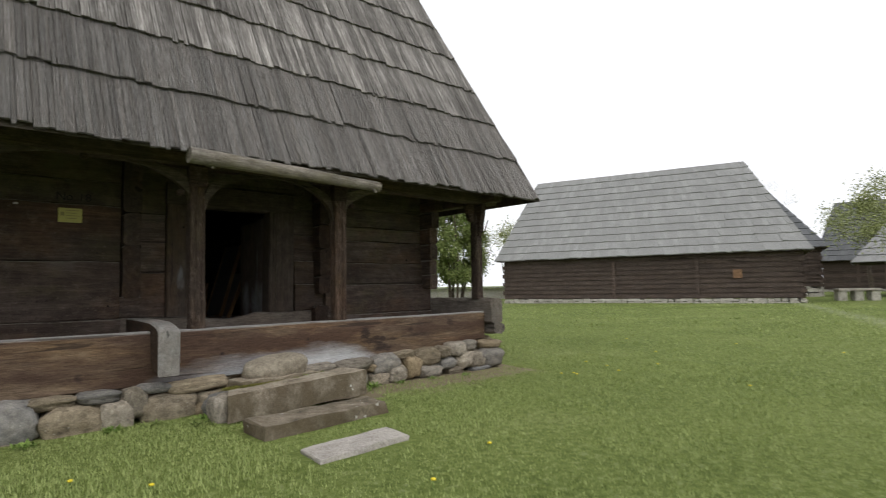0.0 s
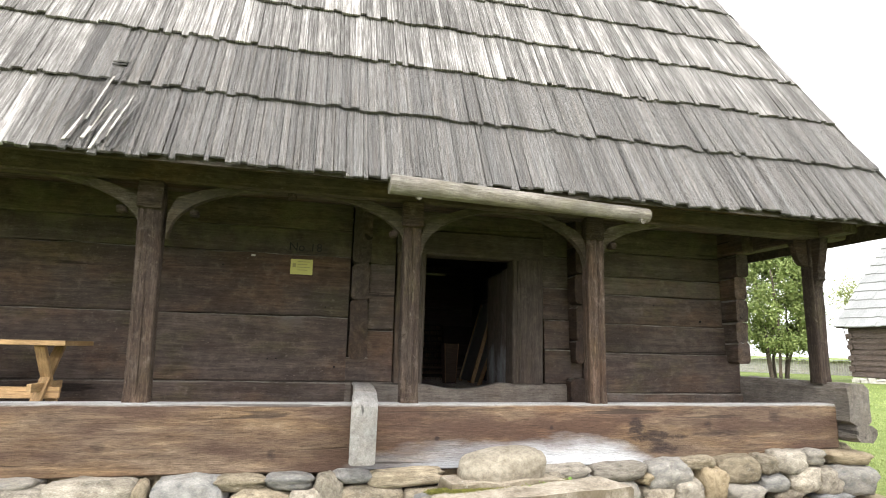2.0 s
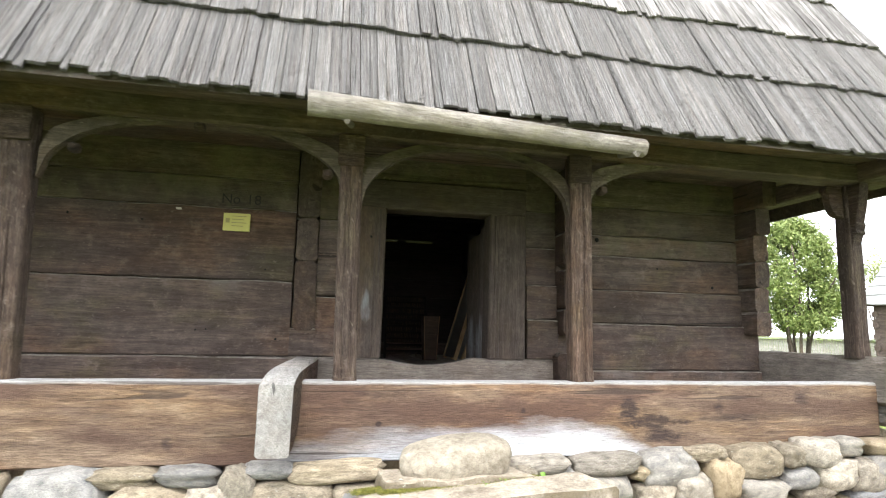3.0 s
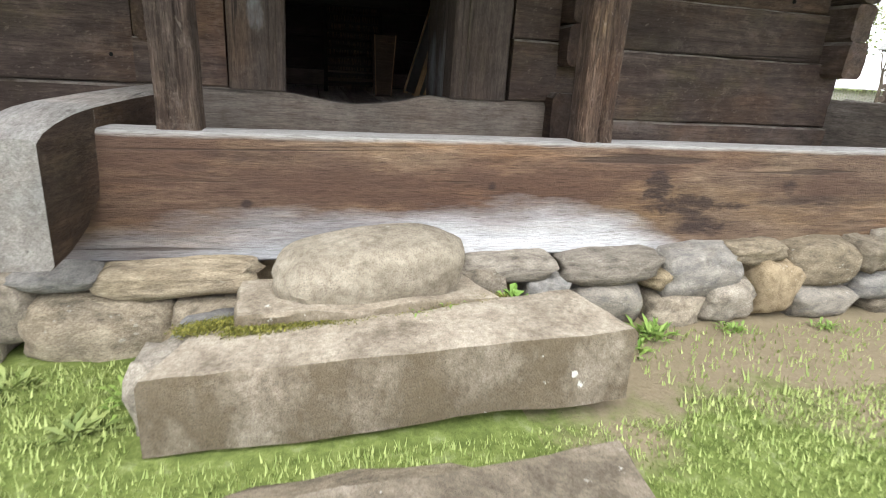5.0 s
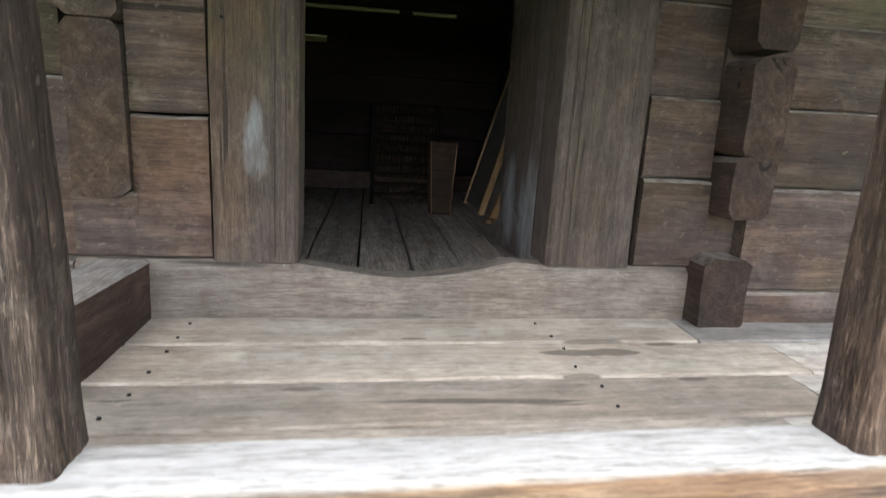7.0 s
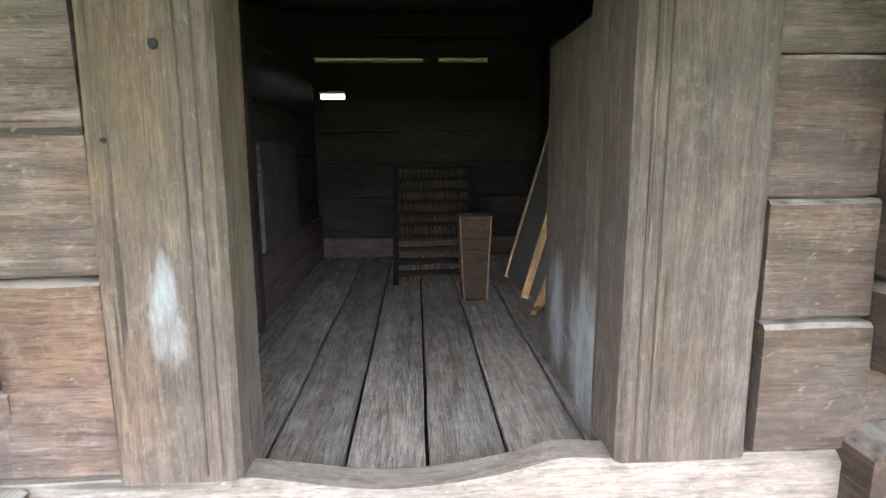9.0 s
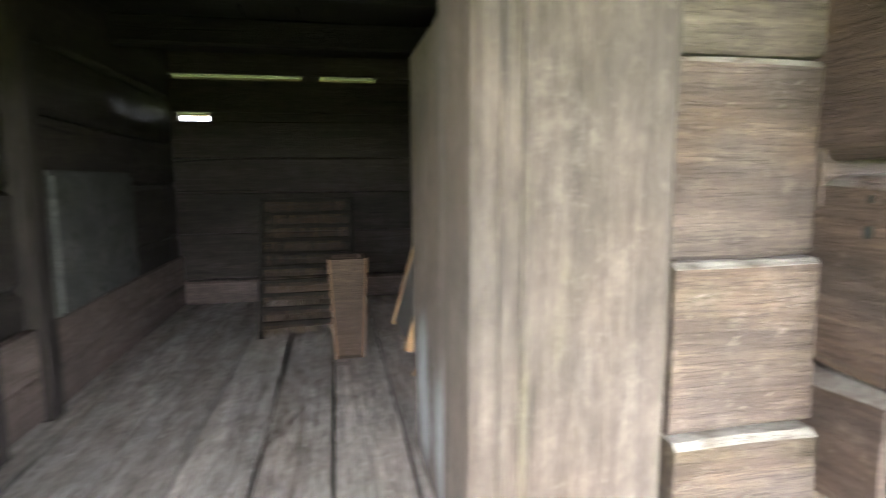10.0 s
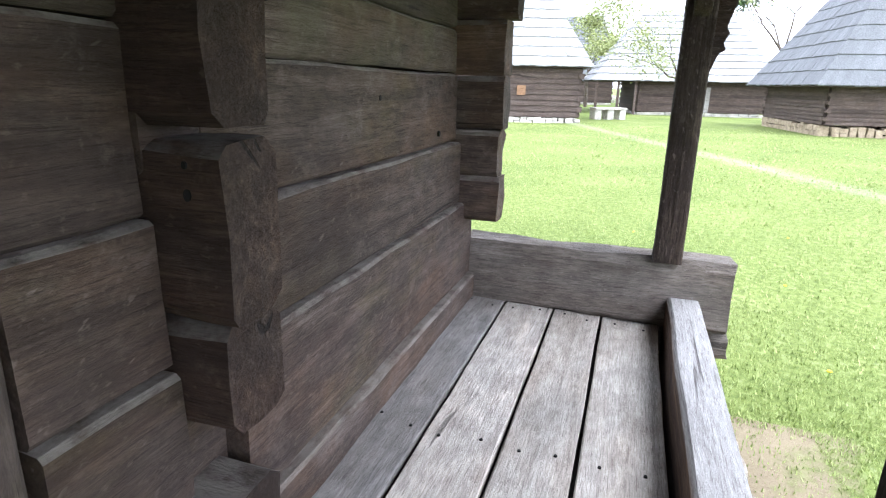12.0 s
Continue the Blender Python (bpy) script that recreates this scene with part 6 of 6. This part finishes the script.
base_board = tagged(timber("baseboard", (2.3, 12.96, 0.98), (4.85, 12.96, 0.98), 0.05, 0.22, M_BARN), "red-brown board along the foot of the wall", "board", kind="structure")

# ---- grass, weeds, flowers ----
def blades(name, n, x0, x1, y0, y1, h0, h1, seed, width=0.006, power=1.0):
    r = np.random.RandomState(seed)
    x = x0 + (x1 - x0) * r.uniform(size=n) ** power
    y = r.uniform(y0, y1, n)
    keep = ~((x > -8) & (x < 7.95) & (y > 6.35)) & ~((x > 2.25) & (x < 3.6) & (y > 3.62) & (y < 4.22)) & ~((x > 2.28) & (x < 4.1) & (y > 4.7) & (y < 5.4)) & ~((x > 2.3) & (x < 4.5) & (y > 5.6))
    bare = (np.abs(x - 5.9) < 2.0) & (y > 5.7) & (y < 7.0) & (r.uniform(size=n) < 0.84)
    keep &= ~bare
    mx, my = (x - x0) / (x1 - x0), (y - y0) / (y1 - y0)
    edge = np.minimum(np.minimum(mx, 1 - mx), np.minimum(my, 1 - my)) * 6.0
    keep &= r.uniform(size=n) < np.where((y1 < 7) & (my > 0.5), 1.0, edge)
    x, y = x[keep], y[keep]
    n = len(x)
    z = np.array([ground_z(a, b) for a, b in zip(x.tolist(), y.tolist())])
    ang, lean = r.uniform(0, 6.283, n), r.uniform(0.1, 0.7, n)
    patchy = np.array([noise.noise(Vector((a * 0.9, b * 0.9, 8))) for a, b in zip(x.tolist(), y.tolist())])
    h = r.uniform(h0, h1, n) * (1 + 0.6 * patchy)
    base = np.stack([x, y, z - 0.005], 1)
    side = np.stack([np.cos(ang), np.sin(ang), 0 * ang], 1) * (width * r.uniform(0.6, 1.4, n))[:, None]
    fwd = np.stack([-np.sin(ang), np.cos(ang), 0 * ang], 1)
    tip = base + fwd * (h * lean)[:, None] + np.stack([0 * h, 0 * h, h], 1)
    v = np.stack([base - side, base + side, tip], 1).reshape(-1, 3)
    data = bpy.data.meshes.new(name)
    data.from_pydata(v.tolist(), [], np.arange(3 * n).reshape(-1, 3).tolist())
    return tagged(link_mesh(name, data, M_BLADE), "short green spring grass on the lawn", "grass", kind="stuff")


blades("grass", 120000, -3.5, 10.5, -1.0, 6.5, 0.018, 0.05, 1, 0.0042)
blades("grass", 60000, -0.8, 8.2, 3.6, 6.5, 0.012, 0.045, 4, 0.005)
blades("grass", 95000, 6.8, 24.0, -6.0, 15.0, 0.02, 0.055, 2, 0.008, 1.5)
blades("grass", 4000, 4.1, 8.0, 5.6, 6.45, 0.02, 0.06, 6, 0.006)
blades("grass", 30000, 16.0, 45.0, -8.0, 28.0, 0.03, 0.08, 3, 0.02)

flower = thing("dandelion", (8.9, 5.35, GROUND), "yellow dandelion flower in the grass", "flower", "dandelions")
bm = boulder(2, 0.2, 0.2, 2)
bm.transform(pose(8.9, 5.35, GROUND + 0.08) @ Matrix.Diagonal((0.04, 0.04, 0.022, 1)))
part("flower_head", bm, plain("dandelion_yellow", (0.75, 0.60, 0.03), 0.7, 30, 0.2), flower)
part("stalk", sweep(0.09, 0.004, 0.004, 2, 0, 0.001, round_=True, sides=5), M_PLANT, flower, m=pose(8.9, 5.35, GROUND - 0.01, 0, -90, 0))
drng = random.Random(4)
for _ in range(22):
    fx, fy = drng.choice(((drng.uniform(8.3, 14), drng.uniform(0, 8)), (drng.uniform(0.5, 8), drng.uniform(2.5, 5.5))))
    if 2.1 < fx < 4.6 and fy > 3.5:
        continue
    copy_thing(flower, pose(fx, fy, ground_z(fx, fy) - 0.01))


def weed(x, y, z, n, h, seed, label, leaf, broad=0.09):
    r = random.Random(seed)
    bm = bmesh.new()
    for _ in range(n):
        a, ln, up = r.uniform(0, 6.283), h * r.uniform(0.5, 1.0), r.uniform(0.3, 1.2)
        d = Vector((math.cos(a), math.sin(a), up)).normalized()
        s = Vector((-math.sin(a), math.cos(a), 0)) * ln * broad
        o = Vector((x + r.gauss(0, 0.035), y + r.gauss(0, 0.03), z))
        v = [bm.verts.new(c) for c in (o + d * ln * 0.15, o + d * ln * 0.6 + s + Vector((0, 0, 0.01)), o + d * ln + Vector((0, 0, -0.01)), o + d * ln * 0.6 - s + Vector((0, 0, 0.01)))]
        bm.faces.new(v)
    return tagged(part("weed", bm, leaf, smooth=False), label, "plant", kind="stuff")


weed(3.90, 6.22, 0.22, 14, 0.10, 1, "bright green young plant growing between the step stones", M_PLANT, 0.24)
weed(2.10, 5.85, -0.1, 30, 0.16, 2, "clump of green weeds beside the step", M_LEAF)
weed(4.55, 6.15, -0.1, 26, 0.14, 3, "clump of green weeds beside the step", M_WEED)
weed(1.75, 6.2, -0.1, 30, 0.15, 5, "clump of green weeds beside the stones", M_LEAF)
for wx, wy, wn, wh, ws in ((4.42, 6.20, 24, 0.13, 11), (4.75, 6.28, 30, 0.15, 12), (5.30, 6.30, 18, 0.10, 13), (2.25, 6.05, 26, 0.13, 14), (5.95, 6.28, 16, 0.09, 15), (6.6, 6.2, 18, 0.10, 16), (1.35, 6.25, 26, 0.13, 17), (0.6, 6.2, 22, 0.12, 18)):
    weed(wx, wy, ground_z(wx, wy) - 0.005, wn * 3, wh, ws, "clump of green weeds beside the stones", M_WEED)
weed(3.55, 6.06, 0.27, 26, 0.07, 19, "small green herbs in the joint of the steps", M_WEED)
weed(3.40, 6.03, 0.26, 22, 0.06, 20, "small green herbs in the joint of the steps", M_WEED)
mr = np.random.RandomState(6)
mp = []
for x0, y0, x1, y1, z, n in ((2.62, 5.93, 3.75, 6.05, 0.262, 9000), (2.45, 5.98, 2.75, 6.08, 0.25, 6000), (3.3, 6.04, 3.8, 6.1, 0.285, 3000)):
    u = mr.uniform(size=n)
    mp += np.stack([x0 + (x1 - x0) * u + mr.normal(0, 0.02, n), y0 + (y1 - y0) * u + mr.normal(0, 0.022, n), z + mr.uniform(-0.005, 0.02, n)], 1).tolist()
M_MOSS = leaf_mat("moss", (0.055, 0.06, 0.010), (0.25, 0.235, 0.05))
tagged(link_mesh("moss", leaves_mesh("moss", mp, 0.0055, 4), M_MOSS), "yellow-green moss in the joint of the steps", "moss", kind="stuff")

# ---- peg holes and knots in the timber ----
bm = bmesh.new()
bmesh.ops.create_cone(bm, cap_ends=True, segments=12, radius1=0.5, radius2=0.42, depth=1.0)
hole_mesh = bpy.data.meshes.new("peg_hole")
bm.to_mesh(hole_mesh)
bm.free()
# near-black caps set on the timber, coloured as the shade inside the holes
for x, y, z, d in ((2.66, WALL - 0.060, 2.36, 0.028), (2.27, WALL, 2.01, 0.02), (2.29, WALL, 1.62, 0.022), (2.28, WALL, 1.30, 0.03), (1.70, WALL, 1.22, 0.025), (1.55, WALL - 0.01, 1.95, 0.02), (0.3, WALL - 0.01, 2.42, 0.022), (-0.4, WALL, 2.45, 0.03), (0.9, WALL, 1.30, 0.018), (1.0, WALL, 1.31, 0.018), (5.55, WALL - 0.05, 1.26, 0.04), (6.6, WALL - 0.05, 1.30, 0.03), (6.2, WALL, 2.16, 0.025), (5.4, WALL, 2.48, 0.05), (6.95, WALL - 0.025, 1.95, 0.03), (2.50, WALL - 0.060, 2.1, 0.014)):
    link_mesh("peg_hole", hole_mesh, M_HOLE, wall_front, pose(x, y - 0.004, z, 90, 0, 0) @ Matrix.Diagonal((d, d * 1.2, 0.012, 1)))
for z, d in ((2.035, 0.013), (1.965, 0.02)):
    link_mesh("peg_hole", hole_mesh, M_HOLE, wall_front, pose(4.872, 8.075, z, 0, 90, 0) @ Matrix.Diagonal((d * 1.5, d, 0.012, 1)))

# nail heads in the porch boards
for x in (2.3, 4.0, 5.9, 7.45):
    for y in (7.92, 8.08, 7.60, 7.78, 7.28, 7.43, 6.92, 7.1):
        link_mesh("nail", hole_mesh, M_IRON, porch_floor, pose(x + random.uniform(-0.04, 0.04), y, FLOOR + 0.003 + porch_fall(y)) @ Matrix.Diagonal((0.016, 0.016, 0.006, 1)))

# ---- single shakes nearest to the porch ----
SHAKE_MESHES = []
for i in range(6):
    SHAKE_MESHES.append(boxes_mesh("shake", [((0, -0.5, -0.5), (1, 0, 0), (0, 1 if i % 2 else 0.985, 0.0), (0, 0.02 * (i - 3), 1))]))
for p0, ux, uy, uz in single:
    lx = uy.length
    x = uy.normalized()
    y = ux.normalized()
    z = x.cross(y).normalized()
    m = Matrix((x * lx, y * ux.length, z * uz.length)).transposed().to_4x4()
    m.translation = p0 + ux * 0.5 + uz * 0.5
    k = rng.randrange(6)
    link_mesh("shake", SHAKE_MESHES[k], M_SHAKE1, roof, m)
